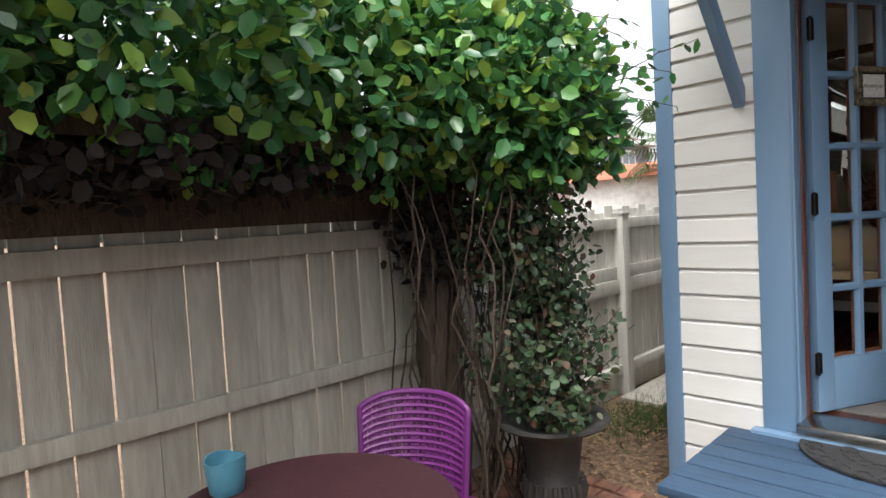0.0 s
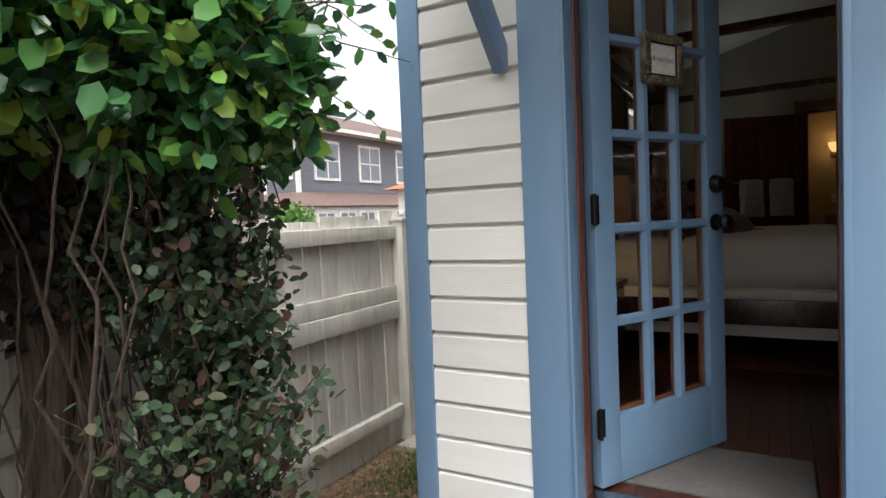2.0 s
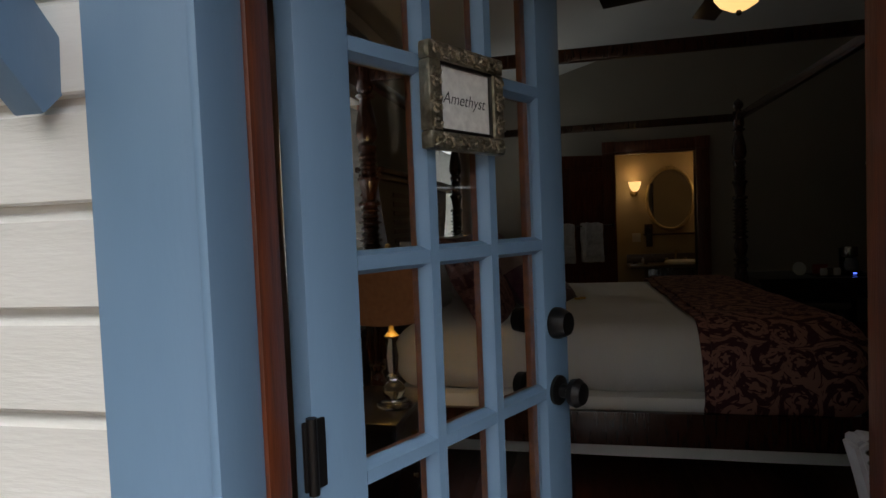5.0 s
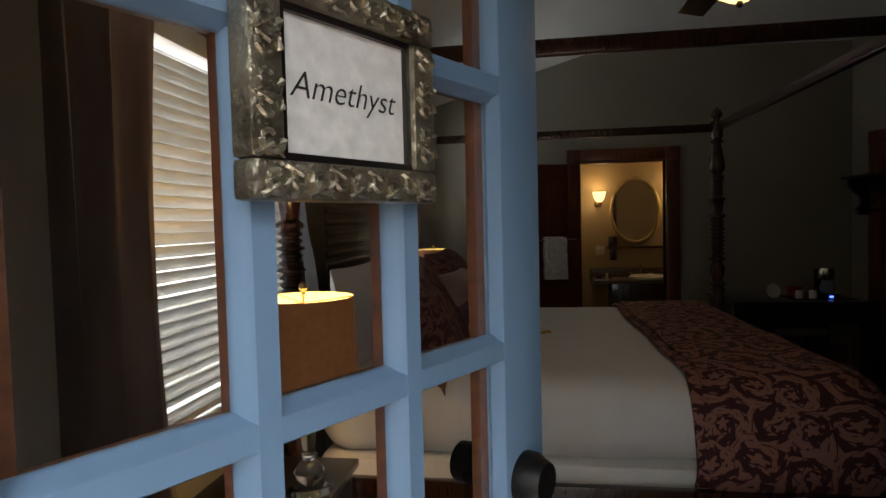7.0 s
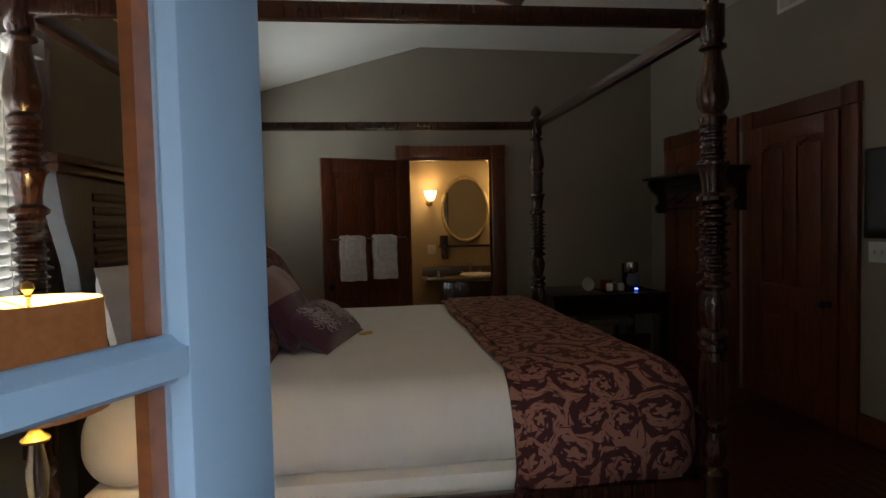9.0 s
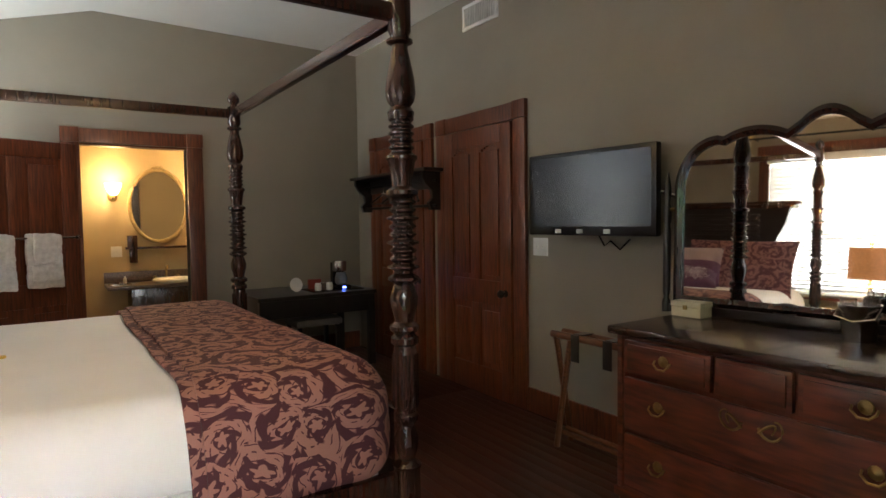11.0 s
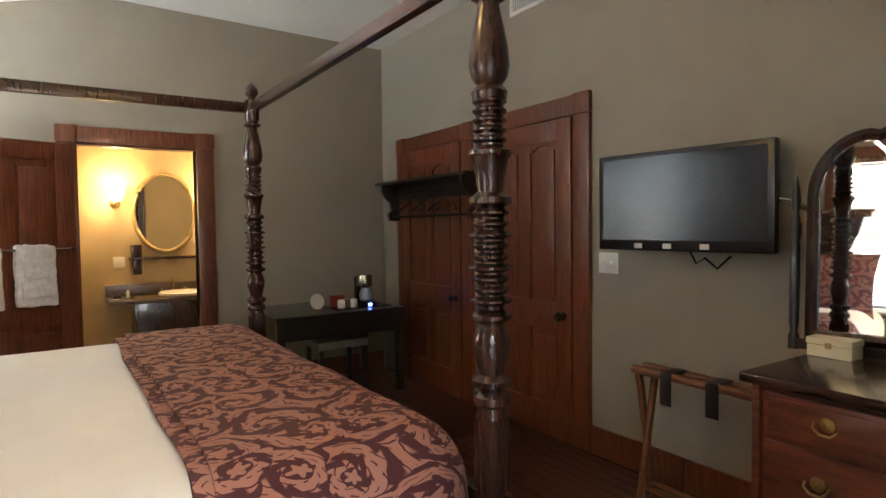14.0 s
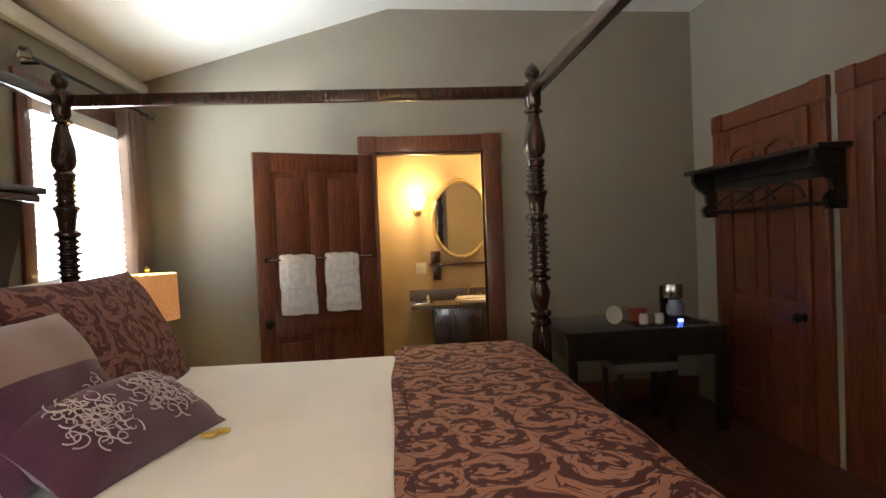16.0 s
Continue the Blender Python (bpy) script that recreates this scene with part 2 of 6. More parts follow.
GREY_SIDING = material("grey_house_siding", (0.19, 0.20, 0.235), 0.7, color2=(0.15, 0.16, 0.19), scale=3, stretch=(1, 1, 12))
ROOF = material("brown_shingles", (0.13, 0.085, 0.075), 0.9, scale=6, bump=0.4)
WHITE_TRIM = material("white_house_trim", (0.74, 0.74, 0.72), 0.6)
DARK_GLASS = material("window_glass_dark", (0.20, 0.23, 0.27), 0.08, coat=0.5)
TERRACOTTA = material("terracotta_roof", (0.38, 0.12, 0.06), 0.8, scale=10)


def glass(name):
    m = bpy.data.materials.new(name)
    m.use_nodes = True
    n, l = m.node_tree.nodes, m.node_tree.links
    t, g, mx, f = n.new("ShaderNodeBsdfTransparent"), n.new("ShaderNodeBsdfGlossy"), n.new("ShaderNodeMixShader"), n.new("ShaderNodeLayerWeight")
    g.inputs["Roughness"].default_value = 0.02
    f.inputs["Blend"].default_value = 0.5
    pw, ad = n.new("ShaderNodeMath"), n.new("ShaderNodeMath")
    pw.operation, pw.inputs[1].default_value = "POWER", 5.0
    ad.operation, ad.inputs[1].default_value, ad.inputs[2].default_value = "MULTIPLY_ADD", 0.8, 0.03
    l.new(f.outputs["Facing"], pw.inputs[0])
    l.new(pw.outputs[0], ad.inputs[0])
    l.new(ad.outputs[0], mx.inputs[0])
    l.new(t.outputs[0], mx.inputs[1])
    l.new(g.outputs[0], mx.inputs[2])
    l.new(mx.outputs[0], n["Material Output"].inputs[0])
    return m


PANE = glass("clear_pane")
CRYSTAL = material("cut_crystal", (0.95, 0.95, 0.95), 0.03, transmission=1.0)
MIRROR = material("mirror_silver", (0.86, 0.86, 0.84), 0.02, 1.0, color2=(0.86, 0.86, 0.84), stain=0.0)


def translucent(name, color, amount, rough=0.5, vary_hue=None):
    """Thin stuff that lets light through: leaves, blind slats."""
    m = material(name, color, rough)
    n, l = m.node_tree.nodes, m.node_tree.links
    b = n["Principled BSDF"]
    t, mx = n.new("ShaderNodeBsdfTranslucent"), n.new("ShaderNodeMixShader")
    t.inputs["Color"].default_value = (*color, 1)
    mx.inputs[0].default_value = amount
    if vary_hue:
        geo, ramp = n.new("ShaderNodeNewGeometry"), n.new("ShaderNodeValToRGB")
        els = ramp.color_ramp.elements
        els[0].color, els[1].color = (*vary_hue[0], 1), (*vary_hue[-1], 1)
        for k, c in enumerate(vary_hue[1:-1]):
            e = els.new((k + 1) / (len(vary_hue) - 1))
            e.color = (*c, 1)
        l.new(geo.outputs["Random Per Island"], ramp.inputs["Fac"])
        l.new(ramp.outputs[0], b.inputs["Base Color"])
        l.new(ramp.outputs[0], t.inputs["Color"])
    l.new(b.outputs[0], mx.inputs[1])
    l.new(t.outputs[0], mx.inputs[2])
    l.new(mx.outputs[0], n["Material Output"].inputs[0])
    return m


LEAF = translucent("glossy_vine_leaf", (0.06, 0.16, 0.03), 0.25, 0.26,
                   [(0.030, 0.095, 0.045), (0.040, 0.13, 0.052), (0.052, 0.165, 0.058), (0.068, 0.195, 0.060), (0.085, 0.22, 0.055), (0.14, 0.31, 0.06), (0.26, 0.34, 0.06)])
LEAF_DARK = translucent("small_dark_leaf", (0.03, 0.06, 0.03), 0.15, 0.62, [(0.015, 0.03, 0.016), (0.025, 0.055, 0.025), (0.04, 0.08, 0.03), (0.06, 0.02, 0.014)])
PALM_LEAF = translucent("palm_frond", (0.07, 0.13, 0.04), 0.2, 0.5)
SLAT = translucent("white_blind_slat", (0.72, 0.70, 0.64), 0.07, 0.5)

# ---- builders ----
SPACE = {}


def thing(name, label, category, m=None, group="", kind=""):
    ob = new(name)
    ob.empty_display_size = 0.1
    ob.matrix_basis = m or Matrix()
    SPACE[ob] = m or Matrix()
    return tagged(ob, label, category, group, kind)


def mesh_of(bm, name, mat, smooth=True):
    me = bpy.data.meshes.new(name)
    bm.normal_update()
    bm.to_mesh(me)
    bm.free()
    me.materials.append(mat)
    if smooth:
        me.shade_smooth()
        me.set_sharp_from_angle(angle=radians(38))
    return me


def part(name, bm, mat, parent, label="", local=False):
    """One mesh under a thing or part; its vertices are in world metres, or, local, in the thing's own space."""
    me = bm if isinstance(bm, bpy.types.Mesh) else mesh_of(bm, name, mat)
    ob = new(name, me)
    ob.parent = parent
    if local:
        SPACE[ob] = SPACE[parent]
    else:
        ob.matrix_parent_inverse = SPACE[parent].inverted()
        SPACE[ob] = Matrix()
    return tagged(ob, label)


def structure(name, bm, mat, label, category):
    ob = new(name, mesh_of(bm, name, mat))
    SPACE[ob] = Matrix()
    return tagged(ob, label, category, "", "structure")


def solo(name, bm, mat, label, category, group="", kind=""):
    ob = new(name, mesh_of(bm, name, mat) if not isinstance(bm, bpy.types.Mesh) else bm)
    SPACE[ob] = Matrix()
    return tagged(ob, label, category, group, kind)


def box(x0, x1, y0, y1, z0, z1, bevel=0.0, bm=None, m=None):
    own = bmesh.new()
    bmesh.ops.create_cube(own, size=1, matrix=Matrix.LocRotScale(((x0 + x1) / 2, (y0 + y1) / 2, (z0 + z1) / 2), None, (abs(x1 - x0), abs(y1 - y0), abs(z1 - z0))))
    if bevel:
        bmesh.ops.bevel(own, geom=own.edges[:], offset=bevel, segments=2, profile=0.6, affect="EDGES")
    if m:
        own.transform(m)
    if bm is None:
        return own
    return join(bm, own)


def join(bm, own):
    me = bpy.data.meshes.new("tmp")
    own.to_mesh(me)
    own.free()
    bm.from_mesh(me)
    bpy.data.meshes.remove(me)
    return bm


def lathe(profile, at=(0, 0, 0), n=24, m=None, bm=None, flute=0):
    """Turned shape from (radius, height) pairs."""
    own = bmesh.new()
    rings = []
    for r, z in profile:
        ring = []
        for k in range(n):
            a = 2 * math.pi * k / n
            ring.append(own.verts.new((at[0] + r * math.cos(a), at[1] + r * math.sin(a), at[2] + z)))
        rings.append(ring)
    for a, b in zip(rings, rings[1:]):
        for k in range(n):
            own.faces.new((a[k], a[(k + 1) % n], b[(k + 1) % n], b[k]))
    own.faces.new(rings[0][::-1])
    own.faces.new(rings[-1])
    if m:
        own.transform(m)
    return own if bm is None else join(bm, own)


def tube(points, r, n=8, r2=None, bm=None):
    """Round bar along a line of points, tapering to r2."""
    own = bmesh.new()
    pts = [Vector(p) for p in points]
    rings = []
    for i, p in enumerate(pts):
        d = (pts[min(i + 1, len(pts) - 1)] - pts[max(i - 1, 0)]).normalized()
        u = d.orthogonal().normalized() if abs(d.z) > 0.9 else d.cross(Vector((0, 0, 1))).normalized()
        v = d.cross(u)
        rr = r + ((r2 if r2 is not None else r) - r) * i / max(1, len(pts) - 1)
        rings.append([own.verts.new(p + rr * (math.cos(2 * math.pi * k / n) * u + math.sin(2 * math.pi * k / n) * v)) for k in range(n)])
    for a, b in zip(rings, rings[1:]):
        for k in range(n):
            own.faces.new((a[k], a[(k + 1) % n], b[(k + 1) % n], b[k]))
    own.faces.new(rings[0][::-1])
    own.faces.new(rings[-1])
    return own if bm is None else join(bm, own)


def softbox(x0, x1, y0, y1, z0, z1, r, step=0.05, amp=0.0, freq=3.0, open_bottom=False):
    """Padded box with rounded edges and a slightly uneven surface."""
    own = bmesh.new()
    lo, hi = Vector((x0, y0, z0)), Vector((x1, y1, z1))
    cnt = [max(2, int((hi[i] - lo[i]) / step)) for i in range(3)]
    def grid(ax, side):
        u, v = [i for i in range(3) if i != ax]
        rows = []
        for i in range(cnt[u] + 1):
            row = []
            for j in range(cnt[v] + 1):
                p = Vector((0, 0, 0))
                p[ax] = hi[ax] if side else lo[ax]
                p[u] = lo[u] + (hi[u] - lo[u]) * i / cnt[u]
                p[v] = lo[v] + (hi[v] - lo[v]) * j / cnt[v]
                c = Vector([min(max(p[k], lo[k] + r), hi[k] - r) for k in range(3)])
                d = p - c
                if d.length > 1e-6:
                    p = c + d.normalized() * r
                if amp:
                    w = noise.noise(p * freq) * amp + noise.noise(p * freq * 3.1) * amp * 0.35
                    p = p + (p - (lo + hi) / 2).normalized() * w
                row.append(own.verts.new(p))
            rows.append(row)
        for a, b in zip(rows, rows[1:]):
            for j in range(len(a) - 1):
                f = (a[j], b[j], b[j + 1], a[j + 1])
                flip = (side == 0) ^ (ax == 1)
                own.faces.new(f[::-1] if flip else f)
    for ax in range(3):
        for side in (0, 1):
            if open_bottom and ax == 2 and side == 0:
                continue
            grid(ax, side)
    bmesh.ops.remove_doubles(own, verts=own.verts[:], dist=0.001)
    return own


def pillow(w, h, t, m, n=16, flange=0.0):
    own = bmesh.new()
    sides = []
    for s in (1, -1):
        rows = []
        for i in range(n + 1):
            row = []
            for j in range(n + 1):
                u, v = 2 * i / n - 1, 2 * j / n - 1
                k = max(0.0, (1 - abs(u) ** 3.2)) ** 0.55 * max(0.0, (1 - abs(v) ** 3.2)) ** 0.55
                pinch = 1 - 0.05 * (1 - u * u) * v * v - 0.05 * (1 - v * v) * u * u
                z = s * t / 2 * k + 0.012 * noise.noise(Vector((u * 2.3, v * 2.3, s * 3 + w * 9))) * k * s
                row.append(own.verts.new((u * w / 2 * pinch, v * h / 2 * pinch, z)))
            rows.append(row)
        sides.append(rows)
        for a, b in zip(rows, rows[1:]):
            for j in range(n):
                f = (a[j], b[j], b[j + 1], a[j + 1])
                own.faces.new(f if s > 0 else f[::-1])
    bmesh.ops.remove_doubles(own, verts=own.verts[:], dist=0.0008)
    own.transform(m)
    return own


def leaves(name, centers, size, mat, droop=0.4, seed=1, outward=None):
    """Many small folded leaves as one mesh."""
    rng = np.random.default_rng(seed)
    c = np.asarray(centers, float)
    k = len(c)
    s = rng.uniform(size[0], size[1], (k, 1))
    d = rng.normal(size=(k, 3))
    if outward is not None:
        d = d * 0.7 + outward
    d[:, 2] -= droop
    d /= np.linalg.norm(d, axis=1, keepdims=True)
    up = rng.normal(size=(k, 3)) * 0.7 + np.array((0.25, -0.15, 0.75))
    side = np.cross(d, up)
    side /= np.linalg.norm(side, axis=1, keepdims=True) + 1e-9
    nrm = np.cross(side, d)
    w = rng.uniform(0.28, 0.36, (k, 1))
    v = np.stack([c, c + s * (0.3 * d + w * side + 0.06 * nrm), c + s * (0.72 * d + w * 0.85 * side + 0.05 * nrm), c + s * d,
                  c + s * (0.72 * d - w * 0.85 * side + 0.05 * nrm), c + s * (0.3 * d - w * side + 0.06 * nrm), c + s * (0.5 * d - 0.03 * nrm)], 1).reshape(-1, 3)
    f = np.array([(0, 1, 6), (1, 2, 6), (2, 3, 6), (3, 4, 6), (4, 5, 6), (5, 0, 6)])
    faces = (np.arange(k)[:, None, None] * 7 + f[None]).reshape(-1, 3)
    me = bpy.data.meshes.new(name)
    me.from_pydata(v.tolist(), [], faces.tolist())
    me.materials.append(mat)
    me.shade_smooth()
    return me


# ---- the setting: ground and sky side ----
def ground():
    own = bmesh.new()
    xs = sorted({-300, -120, -60, -30, -15, -8, *[-6 + 0.25 * i for i in range(33)], 4, 8, 30, 120, 300})
    ys = sorted({-300, -100, -30, -10, -4, *[-2 + 0.25 * i for i in range(41)], 10, 14, 25, 50, 120, 300})
    grid = [[own.verts.new((x, y, -0.51 + (0.02 * noise.noise(Vector((x * 1.7, y * 1.7, 0))) if abs(x) < 8 and abs(y) < 10 else 0))) for y in ys] for x in xs]
    for a, b in zip(grid, grid[1:]):
        for j in range(len(ys) - 1):
            own.faces.new((a[j], b[j], b[j + 1], a[j + 1]))
    return structure("ground", own, SOIL, "brown mulch and sandy soil in the side yard", "ground")


ground()

# ---- the setting: house shell ----
S0, S1, N0, N1 = 3.70, 3.80, 9.774, 9.90
WX, EX = -1.33, 2.888


def slab_with_holes(axis, a0, a1, lo, hi, top, holes, base=0.0):
    """A wall across one axis (a0..a1 thick) from lo to hi along the other, with holes (from, to, sill, head)."""
    own = bmesh.new()
    cuts = sorted(holes)
    edge = lo
    def put(u0, u1, z0, z1):
        if u1 - u0 > 1e-4 and z1 - z0 > 1e-4:
            if axis == "y":
                box(u0, u1, a0, a1, z0, z1, bm=own)
            else:
                box(a0, a1, u0, u1, z0, z1, bm=own)
    for u0, u1, sill, head in cuts:
        put(edge, u0, base, top)
        put(u0, u1, base, sill)
        put(u0, u1, head, top)
        edge = u1
    put(edge, hi, base, top)
    return own


structure("wall_south", slab_with_holes("y", S0, S1, -1.12, 3.05, 3.3, [(-0.512, 0.256, -0.02, 2.06)], -0.5), WALL_PAINT, "painted front wall with the garden door opening", "wall")
structure("wall_north", slab_with_holes("y", N0, N1, WX - 0.15, EX + 0.15, 3.3, [(0.37, 1.192, -0.005, 2.016)], -0.1), WALL_PAINT, "taupe wall with the bathroom doorway", "wall")
structure("wall_east", slab_with_holes("x", EX, EX + 0.15, S1, N0, 3.3, [], -0.1), WALL_PAINT, "taupe wall with two wooden doors", "wall")
structure("wall_west", slab_with_holes("x", WX - 0.15, WX, 4.56, N0, 3.3, [(5.10, 6.42, 0.72, 2.12), (8.36, 9.36, 0.78, 2.14)], -0.5), WALL_PAINT, "taupe wall with two blinded windows", "wall")
structure("wall_return", box(WX - 0.15, -0.97, 4.44, 4.56, -0.5, 3.3), WALL_PAINT, "short plain return of the front wall", "wall")
structure("wall_porch_side", box(-1.12, -0.97, S1, 4.44, -0.5, 3.3), WALL_PAINT, "plain side wall by the corner", "wall")


def ceiling():
    own = bmesh.new()
    p = [(WX - 0.14, 2.545), (0.506, 3.107), (EX + 0.14, 3.06)]
    lower = [[own.verts.new((x, y, z)) for x, z in p] for y in (S0 + 0.02, N1 - 0.01)]
    upper = [[own.verts.new((x, y, z + 0.12)) for x, z in p] for y in (S0 + 0.02, N1 - 0.01)]
    for i in range(2):
        own.faces.new((lower[0][i], lower[1][i], lower[1][i + 1], lower[0][i + 1]))
        own.faces.new((upper[0][i], upper[0][i + 1], upper[1][i + 1], upper[1][i]))
    return structure("ceiling", own, CEILING_PAINT, "cream vaulted plaster ceiling", "ceiling")


ceiling()
structure("floor", box(-0.97, EX, S0, 4.5, -0.12, -0.006, bm=box(WX, EX, 4.5, 11.7, -0.12, -0.006)), DARK_WOOD, "dark subfloor", "floor")
structure("trim_crown", box(WX, WX + 0.05, 4.56, N0, 2.47, 2.56, 0.012), CEILING_PAINT, "cream crown moulding along the eaves", "trim")
structure("roof", box(-1.5, 3.2, 3.4, 12.0, 3.32, 3.42), ROOF, "flat brown house roof", "roof")
# bathroom shell
structure("wall_bath_north", box(-0.2, 2.3, 11.60, 11.72, 0, 2.6), BATH_WALL, "warm ochre bathroom wall", "wall")
structure("wall_bath_west", box(0.02, 0.12, N1, 11.60, 0, 2.6), BATH_WALL, "warm ochre bathroom side wall", "wall")
structure("wall_bath_east", box(2.2, 2.3, N1, 11.60, 0, 2.6), BATH_WALL, "warm ochre bathroom side wall", "wall")
structure("ceiling_bath", box(0.0, 2.3, N1, 11.7, 2.5, 2.6), CEILING_PAINT, "cream bathroom ceiling", "ceiling")
for y0, y1 in ((5.92 + 0.55, 7.10), (S1, 5.9 + 0.57)):
    structure("baseboard", box(EX - 0.022, EX, y0 + 0.002, y1 - 0.002, 0, 0.17, 0.006), DOOR_WOOD, "stained wooden baseboard", "baseboard")
structure("baseboard", box(1.33, EX - 0.03, N0 - 0.022, N0, 0, 0.17, 0.006), DOOR_WOOD, "stained wooden baseboard", "baseboard")

# ---- facade: siding, corner board, casing, awning ----
siding = thing("siding", "white painted horizontal lap siding boards", "siding", pose(0, S0, -0.4), kind="structure")


def lap_board(x0, x1):
    own = bmesh.new()
    h, prof = 0.1315, [(0.0, -0.012), (-0.032, -0.012), (-0.035, -0.009), (-0.031, 0.098), (-0.016, 0.110), (-0.012, 0.1315), (0.0, 0.1315)]
    ends = [[own.verts.new((x, y, z)) for y, z in prof] for x in (x0, x1)]
    k = len(prof)
    for i in range(k):
        own.faces.new((ends[0][i], ends[1][i], ends[1][(i + 1) % k], ends[0][(i + 1) % k]))
    own.faces.new(ends[0][::-1])
    own.faces.new(ends[1])
    bmesh.ops.recalc_face_normals(own, faces=own.faces[:])
    return mesh_of(own, "board", WHITE_SIDING)


for x0, x1 in ((-1.045, -0.66), (0.40, 3.05)):
    me = lap_board(x0, x1)
    for k in range(29):
        ob = part("board", me, None, siding, local=True)
        ob.location = (0, 0, 0.4 - 0.49 + 0.1315 * k - 0.002 + 0.028)
structure("corner_board", box(-1.135, -1.045, S0 - 0.045, S0 + 0.045, -0.5, 3.3, 0.006), BLUE_PAINT, "blue painted corner board with bolts", "trim")
casing = thing("door_casing", "blue painted wooden door casing", "door frame", pose(-0.13, S0, 0), kind="structure")
part("casing_board", box(-0.662, -0.512, S0 - 0.04, S0, -0.06, 2.25, 0.006), BLUE_PAINT, casing)
part("casing_board", box(0.240, 0.402, S0 - 0.04, S0, -0.06, 2.25, 0.006), BLUE_PAINT, casing)
part("casing_board", box(-0.70, 0.44, S0 - 0.045, S0, 2.06, 2.25, 0.006), BLUE_PAINT, casing)
part("jamb", box(-0.512, -0.499, S0 - 0.05, S1 - 0.05, -0.02, 2.06, 0.004), BLUE_PAINT, casing)
part("jamb", box(0.236, 0.256, S0 - 0.05, S1 - 0.05, -0.02, 2.06, 0.004), BLUE_PAINT, casing)
part("stop", box(-0.51, -0.494, S1 - 0.05, S1 + 0.01, -0.02, 2.06, 0.003), DOOR_WOOD, casing, "bare brown inner jamb")
part("stop", box(0.232, 0.256, S1 - 0.05, S1 + 0.01, -0.02, 2.06, 0.003), DOOR_WOOD, casing, "bare brown inner jamb")
part("head_jamb", box(-0.478, 0.21, S0 - 0.05, S1, 2.03, 2.06, 0.004), BLUE_PAINT, casing)
part("threshold", box(-0.512, 0.250, S0 - 0.09, S1 + 0.03, -0.045, 0.012, 0.012), CHROME, casing, "worn metal door threshold")
structure("porch_sill", box(-0.70, 0.45, S0 - 0.11, S0 - 0.042, -0.10, -0.046, 0.006), BLUE_PAINT, "blue painted wooden sill", "trim")


def awning():
    t = thing("awning", "blue wooden awning on diagonal brackets over the door", "awning", pose(-0.13, 3.4, 2.3))
    for x in (-0.72, 0.46):
        d = Vector((0, 3.66 - 2.85, 1.46 - 2.30))
        a = math.degrees(math.atan2(2.30 - 1.46, 3.66 - 2.85))
        part("bracket", box(-0.022, 0.022, 0, d.length, -0.045, 0.045, 0.004, m=pose(x, 3.672, 1.50, 180 - a, 0, 0)), BLUE_PAINT, t)
        part("bracket_rail", box(x - 0.03, x + 0.03, 2.8, 3.65, 2.30, 2.38, 0.004), BLUE_PAINT, t)
    part("awning_roof", box(-0.85, 0.6, 2.72, 3.66, 2.385, 2.43, 0.006), BLUE_PAINT, t)


awning()

# unseen wall, added to block the eastern sky from fence and landing
structure("wall_courtyard", box(3.10, 3.25, -4.0, S0 - 0.06, -0.55, 3.3), GREY_SIDING, "unseen plain grey wall added to shade the yard", "wall")

# ---- landing ----
deck = thing("landing", "blue painted plank landing before the door", "deck", pose(-0.1, 3.2, -0.51))
for k in range(6):
    y = 2.82 + 0.136 * k
    part("plank", box(-0.80, 0.75, y, y + 0.128, -0.10, -0.062, 0.007), DECK_PAINT, deck)
part("skirt", box(-0.77, -0.74, 2.85, 3.60, -0.5, -0.10, 0.003), DECK_PAINT, deck)
part("skirt", box(-0.74, 0.70, 2.85, 2.88, -0.5, -0.10, 0.003), DECK_PAINT, deck)


def doormat():
    own = bmesh.new()
    n = 28
    rim = [own.verts.new((-0.13 + 0.36 * math.cos(a), 3.60 - 0.30 * math.sin(a), -0.046)) for a in [math.pi * k / n for k in range(n + 1)]]
    own.faces.new(rim[::-1])
    r = bmesh.ops.extrude_face_region(own, geom=own.faces[:])
    bmesh.ops.translate(own, verts=[v for v in r["geom"] if isinstance(v, bmesh.types.BMVert)], vec=(0, 0, -0.012))
    bmesh.ops.recalc_face_normals(own, faces=own.faces[:])
    t = thing("doormat", "dark half-round rubber doormat with scroll relief", "doormat", pose(-0.13, 3.5, -0.06))
    part("backing", own, RUBBER, t)
    rel = bmesh.new()
    for a in np.linspace(0.15, math.pi - 0.15, 11):
        for rr in (0.15, 0.26):
            cx, cy = -0.13 + rr * 1.15 * math.cos(a), 3.585 - rr * math.sin(a)
            tube([(cx + 0.03 * math.cos(q), cy + 0.03 * math.sin(q), -0.045) for q in np.linspace(0, 5, 9)], 0.006, 5, bm=rel)
    part("scrolls", rel, RUBBER, t)


doormat()

# ---- garden door leaf ----
DOOR = pose(-0.503, 3.84, 0, 0, 0, 61.5)
leaf = thing("french_door", "blue painted fifteen-light glass door standing open", "door", DOOR)
LW, ST = 0.735, 0.10
GX = [ST + (LW - 2 * ST) * k / 3 for k in range(4)]
GZ = [0.26 + 0.335 * k for k in range(6)]


def rail_with_ogee(x0, x1, z0, z1):
    own = box(x0, x1, -0.045, 0.0, z0, z1, 0.004)
    return own


part("stile", rail_with_ogee(0, ST, 0.015, 2.03), BLUE_PAINT, leaf, local=True)
part("stile", rail_with_ogee(LW - ST, LW, 0.015, 2.03), BLUE_PAINT, leaf, local=True)
part("bottom_rail", rail_with_ogee(ST, LW - ST, 0.015, 0.26), BLUE_PAINT, leaf, local=True)
part("top_rail", rail_with_ogee(ST, LW - ST, 1.935, 2.03), BLUE_PAINT, leaf, local=True)


